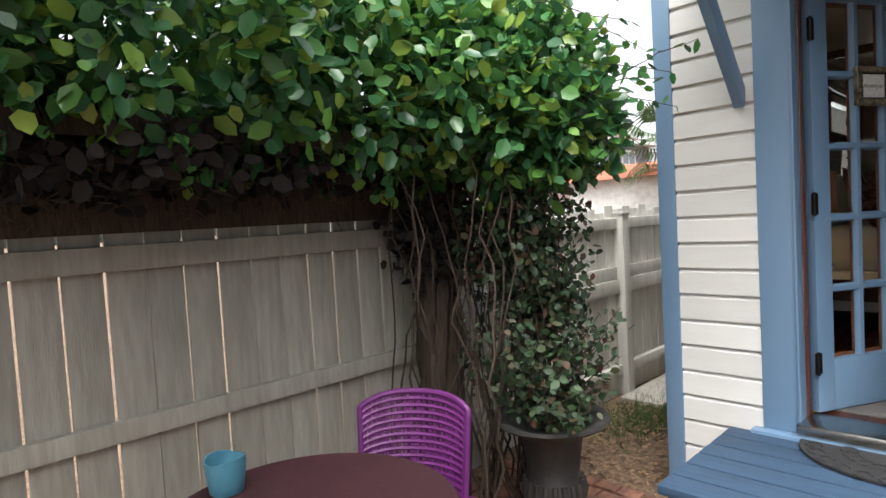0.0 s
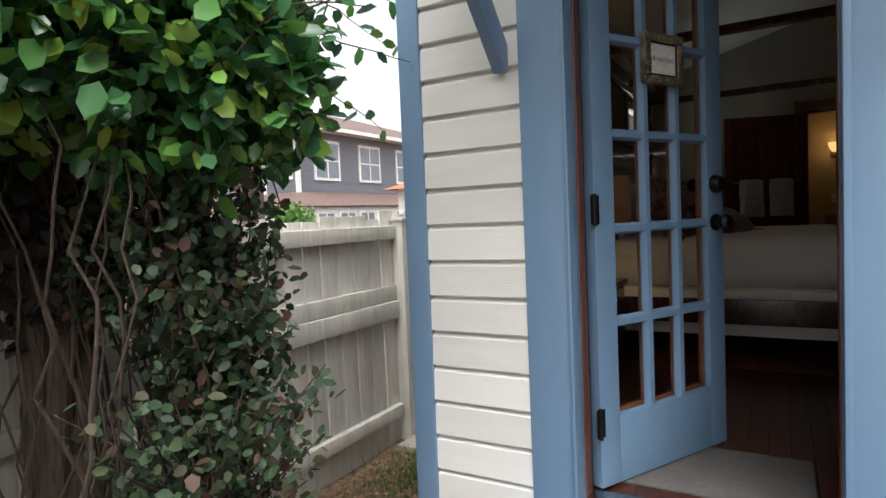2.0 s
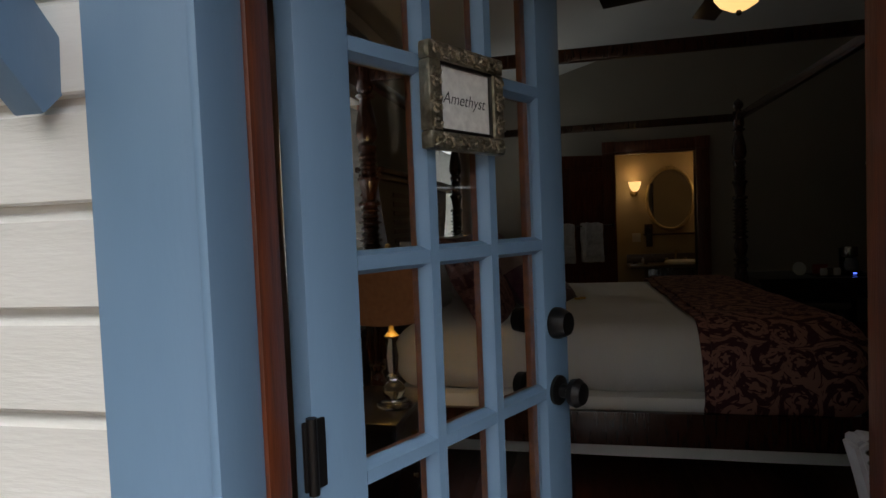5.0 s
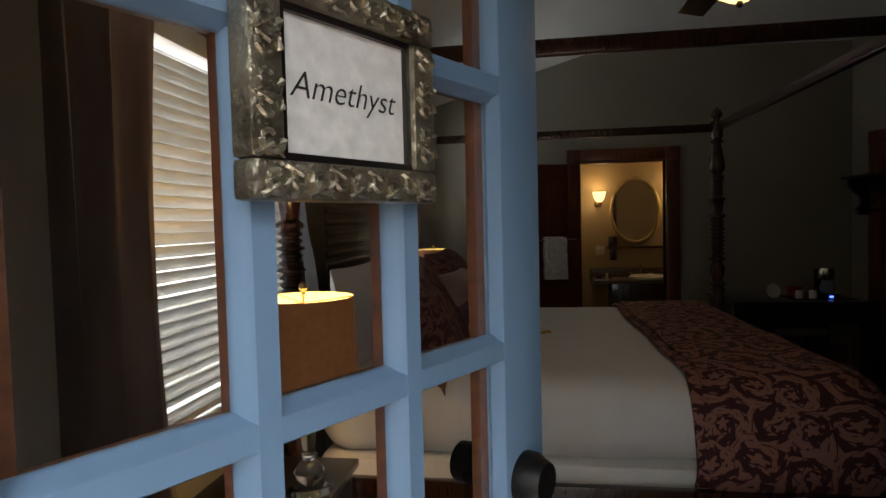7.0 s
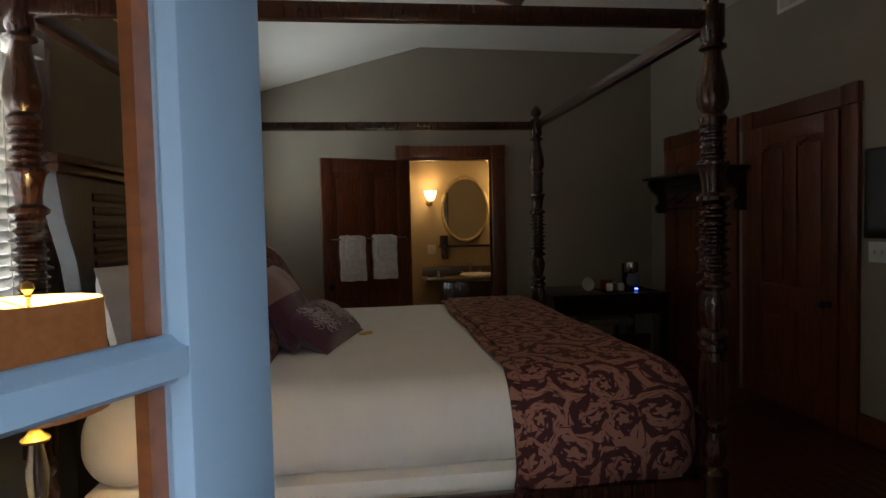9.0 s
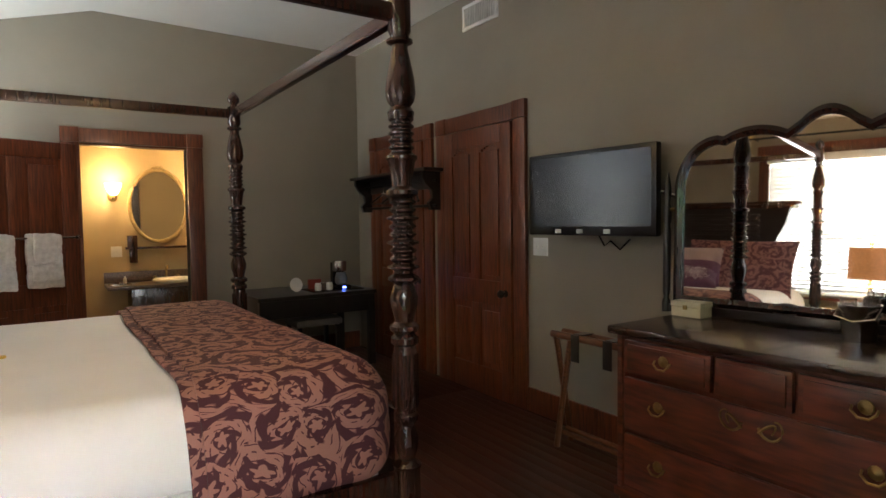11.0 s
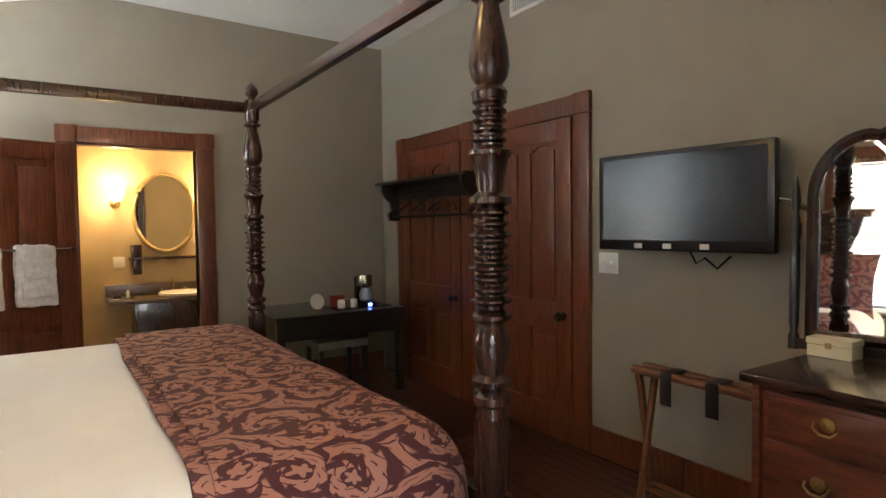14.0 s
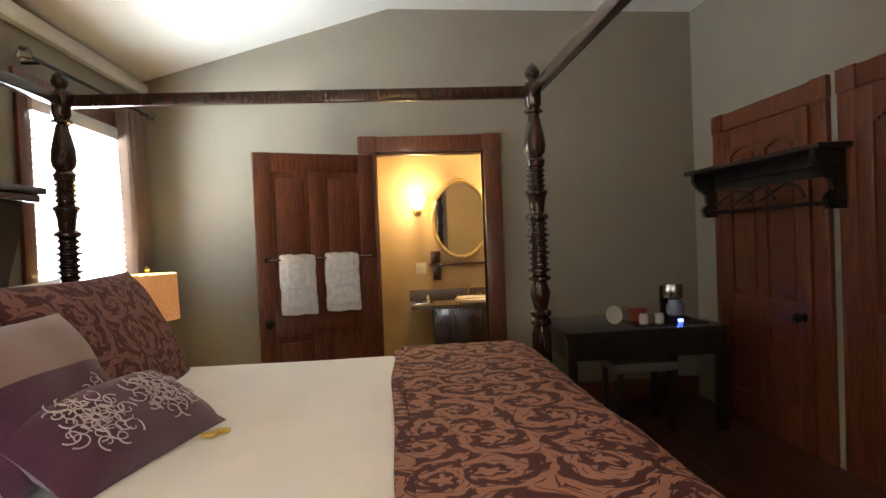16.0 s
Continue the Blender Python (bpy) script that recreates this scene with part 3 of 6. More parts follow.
def muntin_bar(length):
    """A glazing bar along x with moulded faces outside and a brown inner edge."""
    own = bmesh.new()
    prof = [(-0.011, -0.044), (0.011, -0.044), (0.013, -0.036), (0.019, -0.028), (0.019, -0.018), (-0.019, -0.018), (-0.019, -0.028), (-0.013, -0.036)]
    ends = [[own.verts.new((x, y, z)) for z, y in prof] for x in (0, length)]
    for i in range(8):
        own.faces.new((ends[0][i], ends[1][i], ends[1][(i + 1) % 8], ends[0][(i + 1) % 8]))
    own.faces.new(ends[0][::-1])
    own.faces.new(ends[1])
    bmesh.ops.recalc_face_normals(own, faces=own.faces[:])
    return own


hbar, vbar = mesh_of(muntin_bar(LW - 2 * ST), "muntin", BLUE_PAINT), mesh_of(muntin_bar(GZ[5] - GZ[0]), "muntin", BLUE_PAINT)
for z in GZ[1:5]:
    part("muntin", hbar, None, leaf, local=True).location = (ST, 0, z)
for x in GX[1:3]:
    ob = part("muntin", vbar, None, leaf, local=True)
    ob.matrix_basis = pose(x, -0.001, GZ[0], 0, -90, 0)
bead = bmesh.new()
for k in range(3):
    for j in range(5):
        x0, x1, z0, z1 = GX[k], GX[k + 1], GZ[j], GZ[j + 1]
        for e in ((x0, x1, z0, z0 + 0.016), (x0, x1, z1 - 0.016, z1), (x0, x0 + 0.016, z0 + 0.016, z1 - 0.016), (x1 - 0.016, x1, z0 + 0.016, z1 - 0.016)):
            box(e[0], e[1], -0.017, -0.002, e[2], e[3], bm=bead)
part("glazing_beads", bead, RACK_WOOD, leaf, "bare brown wooden glazing beads", local=True)
for k in range(3):
    for j in range(5):
        p = part("pane", box(GX[k], GX[k + 1], -0.0235, -0.0205, GZ[j], GZ[j + 1]), PANE, leaf, local=True)
        p.visible_shadow = False
for z in (1.085, 0.93):
    part("knob" if z < 1 else "deadbolt", lathe([(0.034, 0), (0.034, 0.008), (0.016, 0.012), (0.016, 0.03), (0.030, 0.038), (0.033, 0.052), (0.024, 0.066), (0.004, 0.07)] if z < 1 else
         [(0.036, 0), (0.036, 0.012), (0.028, 0.03), (0.026, 0.034), (0.002, 0.035)], m=pose(LW - 0.055, -0.045, z, 90, 0, 0)), BLACK_METAL, leaf, "black metal", local=True)
    part("inner_knob", lathe([(0.034, 0), (0.034, 0.008), (0.016, 0.012), (0.016, 0.03), (0.030, 0.038), (0.028, 0.06), (0.004, 0.066)], m=pose(LW - 0.055, 0.0, z, -90, 0, 0)), BLACK_METAL, leaf, "black metal", local=True)
for z in (0.25, 1.0, 1.8):
    own = box(-0.018, 0.02, -0.05, -0.044, z - 0.05, z + 0.05, 0.002)
    lathe([(0.008, -0.055), (0.008, 0.055)], (-0.006, -0.052, z), 10, bm=own)
    part("hinge", own, BLACK_METAL, leaf, "black iron", local=True)


def sign():
    m = DOOR @ pose(0.357, -0.062, 1.541)
    t = thing("framed_sign", "ornate pewter frame with a white name card on the door", "sign", m)
    w, h, b = 0.215, 0.183, 0.031
    rim = bmesh.new()
    for x0, x1, z0, z1 in ((-w / 2, w / 2, -h / 2, -h / 2 + b), (-w / 2, w / 2, h / 2 - b, h / 2), (-w / 2, -w / 2 + b, -h / 2 + b, h / 2 - b), (w / 2 - b, w / 2, -h / 2 + b, h / 2 - b)):
        box(x0, x1, -0.012, 0.014, z0, z1, 0.005, bm=rim)
    part("frame", rim, PEWTER, t, local=True)
    per = [(x, z) for z in (-h / 2 + b / 2, h / 2 - b / 2) for x in np.arange(-w / 2 + 0.02, w / 2 - 0.01, 0.022)] + [(x, z) for x in (-w / 2 + b / 2, w / 2 - b / 2) for z in np.arange(-h / 2 + 0.045, h / 2 - 0.04, 0.022)]
    for i, (x, z) in enumerate(per):
        f = 1 if i % 2 else -1
        orn = bmesh.new()
        tube([(x + 0.012 * math.cos(q) * (1 - q / 9) , -0.0135, z + f * 0.012 * math.sin(q) * (1 - q / 9)) for q in np.linspace(0, 5.5, 10)], 0.0035, 5, 0.0022, bm=orn)
        tube([(x - 0.012, -0.012, z + f * 0.012), (x, -0.016, z + f * 0.004), (x + 0.013, -0.012, z + f * 0.013)], 0.003, 5, 0.001, bm=orn)
        part("scroll", orn, PEWTER, t, "raised pewter leaf scroll", local=True)
    iw, ih = w / 2 - b, h / 2 - b
    for x0, x1, z0, z1 in ((-iw, iw, -ih - 0.001, -ih + 0.006), (-iw, iw, ih - 0.006, ih + 0.001), (-iw - 0.001, -iw + 0.006, -ih, ih), (iw - 0.006, iw + 0.001, -ih, ih)):
        part("inner_lip", box(x0, x1, -0.006, 0.002, z0, z1), BLACK_WOOD, t, "black inner lip", local=True)
    part("card", box(-iw + 0.005, iw - 0.005, -0.001, 0.002, -ih + 0.005, ih - 0.005), PAPER, t, "white card", local=True)
    cu = bpy.data.curves.new("lettering", "FONT")
    cu.body, cu.size, cu.align_x, cu.align_y, cu.extrude, cu.shear = "Amethyst", 0.031, "CENTER", "CENTER", 0.0002, 0.3
    cu.offset = -0.0003
    ob = new("lettering", cu)
    dg = bpy.context.evaluated_depsgraph_get()
    me = bpy.data.meshes.new_from_object(ob.evaluated_get(dg))
    bpy.data.objects.remove(ob)
    me.transform(pose(-0.004, -0.002, 0.0, 90, 0, 0))
    me.materials.clear()
    me.materials.append(INK)
    part("lettering", me, None, t, "black script lettering", local=True)


sign()

# ---- doors inside ----
def panel_door(name, label, m, w, h=2.0, arched=True, knob_side=1):
    """A four-panel stained door, in its own space: x across, z up, y the thickness."""
    t = thing(name, label, "door", m)
    s = 0.115
    bars = bmesh.new()
    mid = w / 2
    for x0, x1, z0, z1 in ((0, s, 0.01, h), (w - s, w, 0.01, h), (s, w - s, h - 0.13, h), (s, w - s, 0.01, 0.22), (s, w - s, 0.70, 0.88), (mid - 0.055, mid + 0.055, 0.22, 0.70), (mid - 0.055, mid + 0.055, 0.88, h - 0.13)):
        box(x0, x1, -0.04, 0, z0, z1, 0.004, bm=bars)
    part("door_frame", bars, DOOR_WOOD, t, local=True)
    for x0, x1 in ((s, mid - 0.055), (mid + 0.055, w - s)):
        for z0, z1 in ((0.22, 0.70), (0.88, h - 0.13)):
            own = box(x0 - 0.002, x1 + 0.002, -0.026, -0.012, z0 - 0.002, z1 + 0.002)
            box(x0 + 0.03, x1 - 0.03, -0.034, -0.02, z0 + 0.035, z1 - 0.05, 0.006, bm=own)
            if arched and z0 > 0.5:
                xs = np.linspace(x0, x1, 9)
                for a, b in zip(xs, xs[1:]):
                    f = ((a + b) / 2 - (x0 + x1) / 2) / (x1 - x0) * 2
                    box(a, b, -0.039, -0.012, z1 - 0.015 - 0.05 * f * f, z1, bm=own)
            part("panel", own, DOOR_WOOD, t, local=True)
    kx = w - 0.06 if knob_side > 0 else 0.06
    part("knob", lathe([(0.026, 0), (0.026, 0.006), (0.012, 0.01), (0.012, 0.03), (0.028, 0.04), (0.030, 0.052), (0.018, 0.066), (0.002, 0.068)], m=pose(kx, -0.04, 0.80, 90, 0, 0)), BLACK_METAL, t, "black knob", local=True)
    return t


def casing_set(name, label, pieces):
    t = thing(name, label, "door frame", pose(*pieces[0][:1], pieces[0][2], 0), kind="structure")
    for p in pieces:
        part("casing_board", box(*p, 0.006), DOOR_WOOD, t)
    return t


casing_set("door_frame_1", "stained wooden casing with corner blocks round the bathroom doorway",
           [(0.24, 0.37, N0 - 0.028, N0, 0, 2.018), (1.192, 1.326, N0 - 0.028, N0, 0, 2.018), (0.37, 1.192, N0 - 0.026, N0, 2.018, 2.135), (0.235, 0.37, N0 - 0.034, N0, 2.018, 2.14), (1.192, 1.331, N0 - 0.034, N0, 2.018, 2.14),
            (0.352, 0.37, N0, N1, 0, 2.016), (1.192, 1.21, N0, N1, 0, 2.016), (0.37, 1.192, N0, N1, 2.0, 2.016)])
panel_door("bathroom_door", "reddish stained four-panel door standing open by the bathroom", pose(0.33, 9.735, 0, 0, 0, 22) @ pose(-0.87, 0, 0), 0.87, 1.99, False, -1)
for k, (y0, y1) in enumerate(((8.283, 9.443), (7.10, 8.205))):
    casing_set("door_frame_%d" % (k + 2), "stained wooden casing with corner blocks round a closed door",
               [(EX - 0.03, EX, y0, y0 + 0.13, 0, 2.03), (EX - 0.03, EX, y1 - 0.13, y1, 0, 2.03), (EX - 0.028, EX, y0 + 0.13, y1 - 0.13, 2.03, 2.15), (EX - 0.036, EX, y0 - 0.004, y0 + 0.13, 2.03, 2.155), (EX - 0.036, EX, y1 - 0.13, y1 + 0.004, 2.03, 2.155)])
    panel_door("closet_door", "stained pine closed door with arched panels", pose(EX - 0.012 + 0.008, y1 - 0.135, 0, 0, 0, -90), y1 - y0 - 0.27, 2.02)

# ---- bed ----
def post_profile():
    p = [(0.055, 0.0), (0.055, 0.02), (0.05, 0.03), (0.05, 0.40), (0.055, 0.42), (0.03, 0.44), (0.042, 0.48), (0.046, 0.52), (0.03, 0.57), (0.045, 0.59), (0.045, 0.61), (0.036, 0.62)]
    p += [(0.040, 0.64), (0.044, 0.84), (0.040, 0.87), (0.052, 0.88), (0.052, 0.90), (0.038, 0.915), (0.056, 0.93), (0.056, 0.945), (0.035, 0.96), (0.042, 0.99), (0.050, 1.02), (0.052, 1.05), (0.040, 1.09), (0.034, 1.10), (0.058, 1.115), (0.058, 1.125), (0.036, 1.14)]
    z = 1.15
    while z < 1.42:
        big = 0.060 if round((z - 1.15) / 0.03) % 3 == 0 else 0.050
        p += [(0.037, z), (big, z + 0.010), (big, z + 0.016), (0.037, z + 0.026)]
        z += 0.03
    p += [(0.058, 1.43), (0.058, 1.445), (0.036, 1.46), (0.040, 1.50), (0.050, 1.55), (0.058, 1.56), (0.058, 1.57), (0.038, 1.585)]
    z = 1.59
    while z < 1.70:
        p += [(0.038, z), (0.047, z + 0.008), (0.047, z + 0.013), (0.038, z + 0.022)]
        z += 0.026
    p += [(0.046, 1.71), (0.050, 1.73), (0.036, 1.75), (0.050, 1.77), (0.056, 1.80), (0.052, 1.85), (0.040, 1.91), (0.030, 1.955), (0.030, 1.97), (0.048, 1.98), (0.048, 1.99), (0.032, 2.0), (0.042, 2.02), (0.042, 2.13), (0.022, 2.14), (0.022, 2.15), (0.036, 2.165), (0.040, 2.185), (0.030, 2.21), (0.008, 2.235), (0.001, 2.238)]
    return p


bed = thing("four_poster_bed", "dark mahogany four-poster bed with turned posts and canopy rails", "bed", pose(0.06, 7.09, 0))
PX, PY = (-1.105, 1.232), (5.935, 8.257)
post_me = mesh_of(lathe(post_profile(), n=28), "post", DARK_WOOD)
for x in PX:
    for y in PY:
        part("post", post_me, None, bed).location = (x, y, 0)
        for k in range(12):
            f = bmesh.new()
            a = 2 * math.pi * k / 12
            tube([(x + 0.043 * math.cos(a), y + 0.043 * math.sin(a), z) for z in (0.64, 0.74, 0.84)], 0.0075, 6, bm=f)
            part("reed", f, DARK_WOOD, bed)
for y in PY:
    part("canopy_rail", box(PX[0], PX[1], y - 0.02, y + 0.02, 2.055, 2.115, 0.006), DARK_WOOD, bed)
for x in PX:
    part("canopy_rail", box(x - 0.02, x + 0.02, PY[0] + 0.02, PY[1] - 0.02, 2.058, 2.112, 0.006), DARK_WOOD, bed)
for y in PY:
    part("side_rail", box(PX[0] + 0.05, PX[1] - 0.05, y - 0.02, y + 0.02, 0.24, 0.40, 0.006), DARK_WOOD, bed)
part("footboard", box(PX[1] - 0.025, PX[1] + 0.025, PY[0] + 0.05, PY[1] - 0.05, 0.22, 0.62, 0.01), DARK_WOOD, bed)


def headboard():
    own = bmesh.new()
    pts = [(6.35, 0.25), (6.35, 1.05), (6.30, 1.25), (6.22, 1.42), (6.18, 1.58), (7.98, 1.58), (7.94, 1.42), (7.86, 1.25), (7.81, 1.05), (7.81, 0.25)]
    a = [own.verts.new((-1.20, y, z)) for y, z in pts]
    b = [own.verts.new((-1.14, y, z)) for y, z in pts]
    own.faces.new(a)
    own.faces.new(b[::-1])
    for i in range(len(pts)):
        own.faces.new((a[i], b[i], b[(i + 1) % len(pts)], a[(i + 1) % len(pts)]))
    bmesh.ops.recalc_face_normals(own, faces=own.faces[:])
    hb = part("headboard", own, LEATHER, bed, "dark headboard with flared shoulders")
    cap = box(-1.23, -1.10, 6.12, 8.04, 1.58, 1.615, 0.008)
    box(-1.24, -1.085, 6.09, 8.07, 1.615, 1.65, 0.012, bm=cap)
    part("cap_moulding", cap, DARK_WOOD, hb)
    ridges = bmesh.new()
    for k in range(15):
        box(-1.142, -1.132, 6.45, 7.71, 0.72 + 0.055 * k, 0.755 + 0.055 * k, 0.006, bm=ridges)
    part("ridged_panel", ridges, LEATHER, hb, "horizontal padded ridges")


headboard()
solo("box_spring", softbox(-1.05, 1.16, 6.0, 8.19, 0.14, 0.455, 0.04, 0.06, 0.006), SHEET, "white sheeted box spring on the bed frame", "box spring")


def made_up_mattress():
    """Mattress under a tucked sheet, with pulled folds down its long side."""
    own = softbox(-1.06, 1.17, 5.98, 8.21, 0.45, 0.79, 0.15, 0.03, 0.008, 4.0)
    for v in own.verts:
        low = min(1.0, max(0.0, (0.76 - v.co.z) / 0.12))
        if v.co.y < 6.15 and low > 0:
            f = noise.noise(Vector((v.co.x * 7 + v.co.z * 2.5, v.co.z * 1.2, 3.0))) * 0.013 + abs(noise.noise(Vector((v.co.x * 13 - v.co.z * 4, 1.0, v.co.z)))) * 0.010
            v.co.y -= f * low
    return own


solo("mattress", made_up_mattress(), SHEET, "thick mattress made up with a rumpled white sheet", "mattress")


def coverlet_layer(edge, lift):
    """Cloth over the foot of the bed, hanging down both sides, cut off along one fold."""
    own = softbox(-0.2, 1.205 + lift, 5.935 - lift, 8.24 + lift, 0.335, 0.822 + lift, 0.20, 0.035, 0.014, 3.0, True)
    bmesh.ops.delete(own, geom=[v for v in own.verts if v.co.x < edge], context="VERTS")
    for v in own.verts:
        low = min(1.0, max(0.0, (0.74 - v.co.z) / 0.3))
        v.co.y += (0.010 * math.sin(v.co.x * 15 + 1) - 0.032) * low * (1 if v.co.y < 7 else -1)
        v.co.x += 0.018 * noise.noise(Vector((0, v.co.y * 2.2, edge))) + 0.012 * low
    bmesh.ops.recalc_face_normals(own, faces=own.faces[:])
    bmesh.ops.solidify(own, geom=own.faces[:], thickness=0.012)
    return own


runner = thing("bed_runner", "burgundy and mauve damask coverlet folded over the bed's foot", "bedspread", pose(0.84, 7.09, 0.8))
part("top_fold", coverlet_layer(0.50, 0.014), DAMASK, runner)
part("under_fold", coverlet_layer(0.462, -0.002), DAMASK, runner)


def lean(x, y, z, back, turn=0):
    """A cushion standing on its lower edge, its face towards +x, leaning back."""
    return pose(x, y, z, 0, 0, turn) @ pose(0, 0, 0, 90 - back, 0, 90)


for y in (6.55, 7.55):
    solo("pillow", pillow(0.85, 0.48, 0.17, lean(-0.98, y + 0.06, 1.0, 12)), SHEET, "white bed pillow against the headboard", "pillow", "bed pillows")
for y in (6.50, 7.62):
    solo("pillow_sham", pillow(1.0, 0.60, 0.22, lean(-0.63, y, 0.985, 28)), DAMASK_DARK, "brown and burgundy damask pillow sham", "pillow", "damask shams")


def two_tone():
    m = lean(-0.46, 6.85, 0.98, 32, -8)
    t = thing("cushion", "square cushion, mauve above plum, with embroidered scrolls", "cushion", m)
    part("cushion_cover", pillow(0.50, 0.44, 0.17, pose(0, 0, 0)), PLUM, t, local=True)
    own = pillow(0.503, 0.443, 0.174, pose(0, 0, 0))
    bmesh.ops.delete(own, geom=[f for f in own.faces if f.calc_center_median().y < 0.03], context="FACES")
    part("top_band", own, MAUVE, t, "mauve satin band", local=True)
    part("embroidery", scrolls(0.10, 0.075, 7, (0.08, -0.09), (0.50, 0.44, 0.17), 0.002, 20), THREAD, t, "pale scroll embroidery", local=True)


def scrolls(rx, ry, seed, c, size, w=0.0022, count=16):
    """Curling thread lines that follow the bulge of a cushion of the given width, height and thickness."""
    rng = random.Random(seed)
    own = bmesh.new()
    for k in range(count):
        a = 2 * math.pi * k / count + rng.uniform(-0.2, 0.2)
        r = (0.25, 0.55, 0.78)[k % 3]
        x, y, d, s = c[0] + rx * r * math.cos(a), c[1] + ry * r * math.sin(a), rng.choice((-1, 1)), rng.uniform(0.20, 0.30)
        pts = []
        for q in np.linspace(0, 6.5, 16):
            f = s * (1 - q / 8.5)
            px, py = x + rx * f * math.cos(a + d * q), y + ry * f * math.sin(a + d * q)
            u, v = min(0.97, abs(2 * px / size[0])), min(0.97, abs(2 * py / size[1]))
            pts.append((px, py, size[2] / 2 * (1 - u ** 3.2) ** 0.55 * (1 - v ** 3.2) ** 0.55 + 0.004))
        tube(pts, w, 4, w * 0.6, bm=own)
    return own


two_tone()
BOL = Matrix.Translation((-0.28, 6.90, 0.872)) @ pose(0, 0, 0, 0, 0, -14) @ pose(0, 0, 0, 32, 0, 90)
bolster = thing("lumbar_cushion", "plum lumbar cushion with white scroll embroidery on the bed", "cushion", BOL)
part("cushion_cover", pillow(0.64, 0.31, 0.15, pose(0, 0, 0)), PLUM, bolster, local=True)
for cx in (-0.13, 0.13):
    part("embroidery", scrolls(0.12, 0.11, int(cx * 100) + 40, (cx, 0), (0.64, 0.31, 0.15), 0.0024, 34), THREAD, bolster, "white scroll embroidery", local=True)
choc = thing("chocolates", "two gold-foiled chocolates on the white sheet", "chocolate", pose(-0.08, 7.01, 0.795))
for dx, dy in ((0, 0), (0.03, 0.03)):
    part("chocolate", softbox(-0.10 + dx, -0.055 + dx, 6.99 + dy, 7.02 + dy, 0.792, 0.806, 0.006, 0.01), material("gold_foil", (0.80, 0.50, 0.10), 0.35, 0.6), choc)

# ---- windows, blinds, curtains ----
def window(name, y0, y1, z0, z1, label):
    t = thing(name, label, "window", pose(WX, (y0 + y1) / 2, z0), kind="structure")
    for a, b, c, d in ((y0 - 0.10, y0, z0 - 0.02, z1), (y1, y1 + 0.10, z0 - 0.02, z1), (y0 - 0.12, y1 + 0.12, z1, z1 + 0.12)):
        part("casing_board", box(WX, WX + 0.022, a, b, c, d, 0.005), DOOR_WOOD, t)
    part("window_sill", box(WX - 0.02, WX + 0.06, y0 - 0.12, y1 + 0.12, z0 - 0.05, z0 - 0.02, 0.008), DOOR_WOOD, t)
    rim = bmesh.new()
    for a, b, c, d in ((y0, y0 + 0.04, z0, z1), (y1 - 0.04, y1, z0, z1), (y0, y1, z0, z0 + 0.05), (y0, y1, z1 - 0.05, z1), (y0, y1, (z0 + z1) / 2 - 0.02, (z0 + z1) / 2 + 0.02)):
        box(WX - 0.14, WX - 0.10, a, b, c, d, bm=rim)
    part("sash", rim, WHITE_TRIM, t, "white sash")
    for c, d in ((z0 + 0.05, (z0 + z1) / 2 - 0.02), ((z0 + z1) / 2 + 0.02, z1 - 0.05)):
        part("pane", box(WX - 0.122, WX - 0.118, y0 + 0.04, y1 - 0.04, c, d), PANE, t).visible_shadow = False
    bl = thing("window_blind", "white slatted blind lowered over the window", "blind", pose(WX, (y0 + y1) / 2, z0), "window blinds")
    part("headrail", box(WX - 0.05, WX + 0.045, y0 - 0.02, y1 + 0.02, z1 - 0.07, z1 + 0.01, 0.006), PLATE, bl)
    part("bottom_rail", box(WX - 0.02, WX + 0.03, y0 + 0.01, y1 - 0.01, z0 + 0.005, z0 + 0.025, 0.004), PLATE, bl)
    me = mesh_of(box(-0.0245, 0.0245, (y0 - y1) / 2 + 0.005, (y1 - y0) / 2 - 0.005, -0.0013, 0.0013), "slat", SLAT)
    n = int((z1 - 0.08 - z0 - 0.03) / 0.042)
    for k in range(n):
        ob = part("slat", me, None, bl, local=False)
        ob.matrix_basis = pose(WX + 0.005, (y0 + y1) / 2, z0 + 0.05 + 0.042 * k, 0, -52, 0)
    for f in (0.18, 0.82):
        y = y0 + (y1 - y0) * f
        part("ladder_cord", tube([(WX + 0.026, y, z0 + 0.02), (WX + 0.026, y, z1 - 0.06)], 0.0022, 5), PLATE, bl)
    return t


window("window_1", 5.10, 6.42, 0.72, 2.12, "sash window in dark wooden casing")
window("window_2", 8.36, 9.36, 0.78, 2.14, "sash window in dark wooden casing")


def curtain(y0, y1, top, bottom, seed, gather=1.0):
    own = bmesh.new()
    rng = random.Random(seed)
    n, m = 60, 14
    ph = [rng.uniform(0, 6.28) for _ in range(3)]
    rows = []
    for j in range(m + 1):
        v = j / m
        row = []
        for i in range(n + 1):
            u = i / n
            squeeze = 1 - 0.18 * gather * math.sin(math.pi * min(1, v * 1.2))
            y = (y0 + y1) / 2 + (u - 0.5) * (y1 - y0) * squeeze
            x = WX + 0.075 + 0.030 * math.sin(u * 27 + ph[0]) + 0.010 * math.sin(u * 55 + ph[1] + v * 2) + 0.012 * v
            row.append(own.verts.new((x, y, top + (bottom - top) * v)))
        rows.append(row)
    for a, b in zip(rows, rows[1:]):
        for i in range(n):
            own.faces.new((a[i], a[i + 1], b[i + 1], b[i]))
    bmesh.ops.solidify(own, geom=own.faces[:], thickness=0.003)
    return own


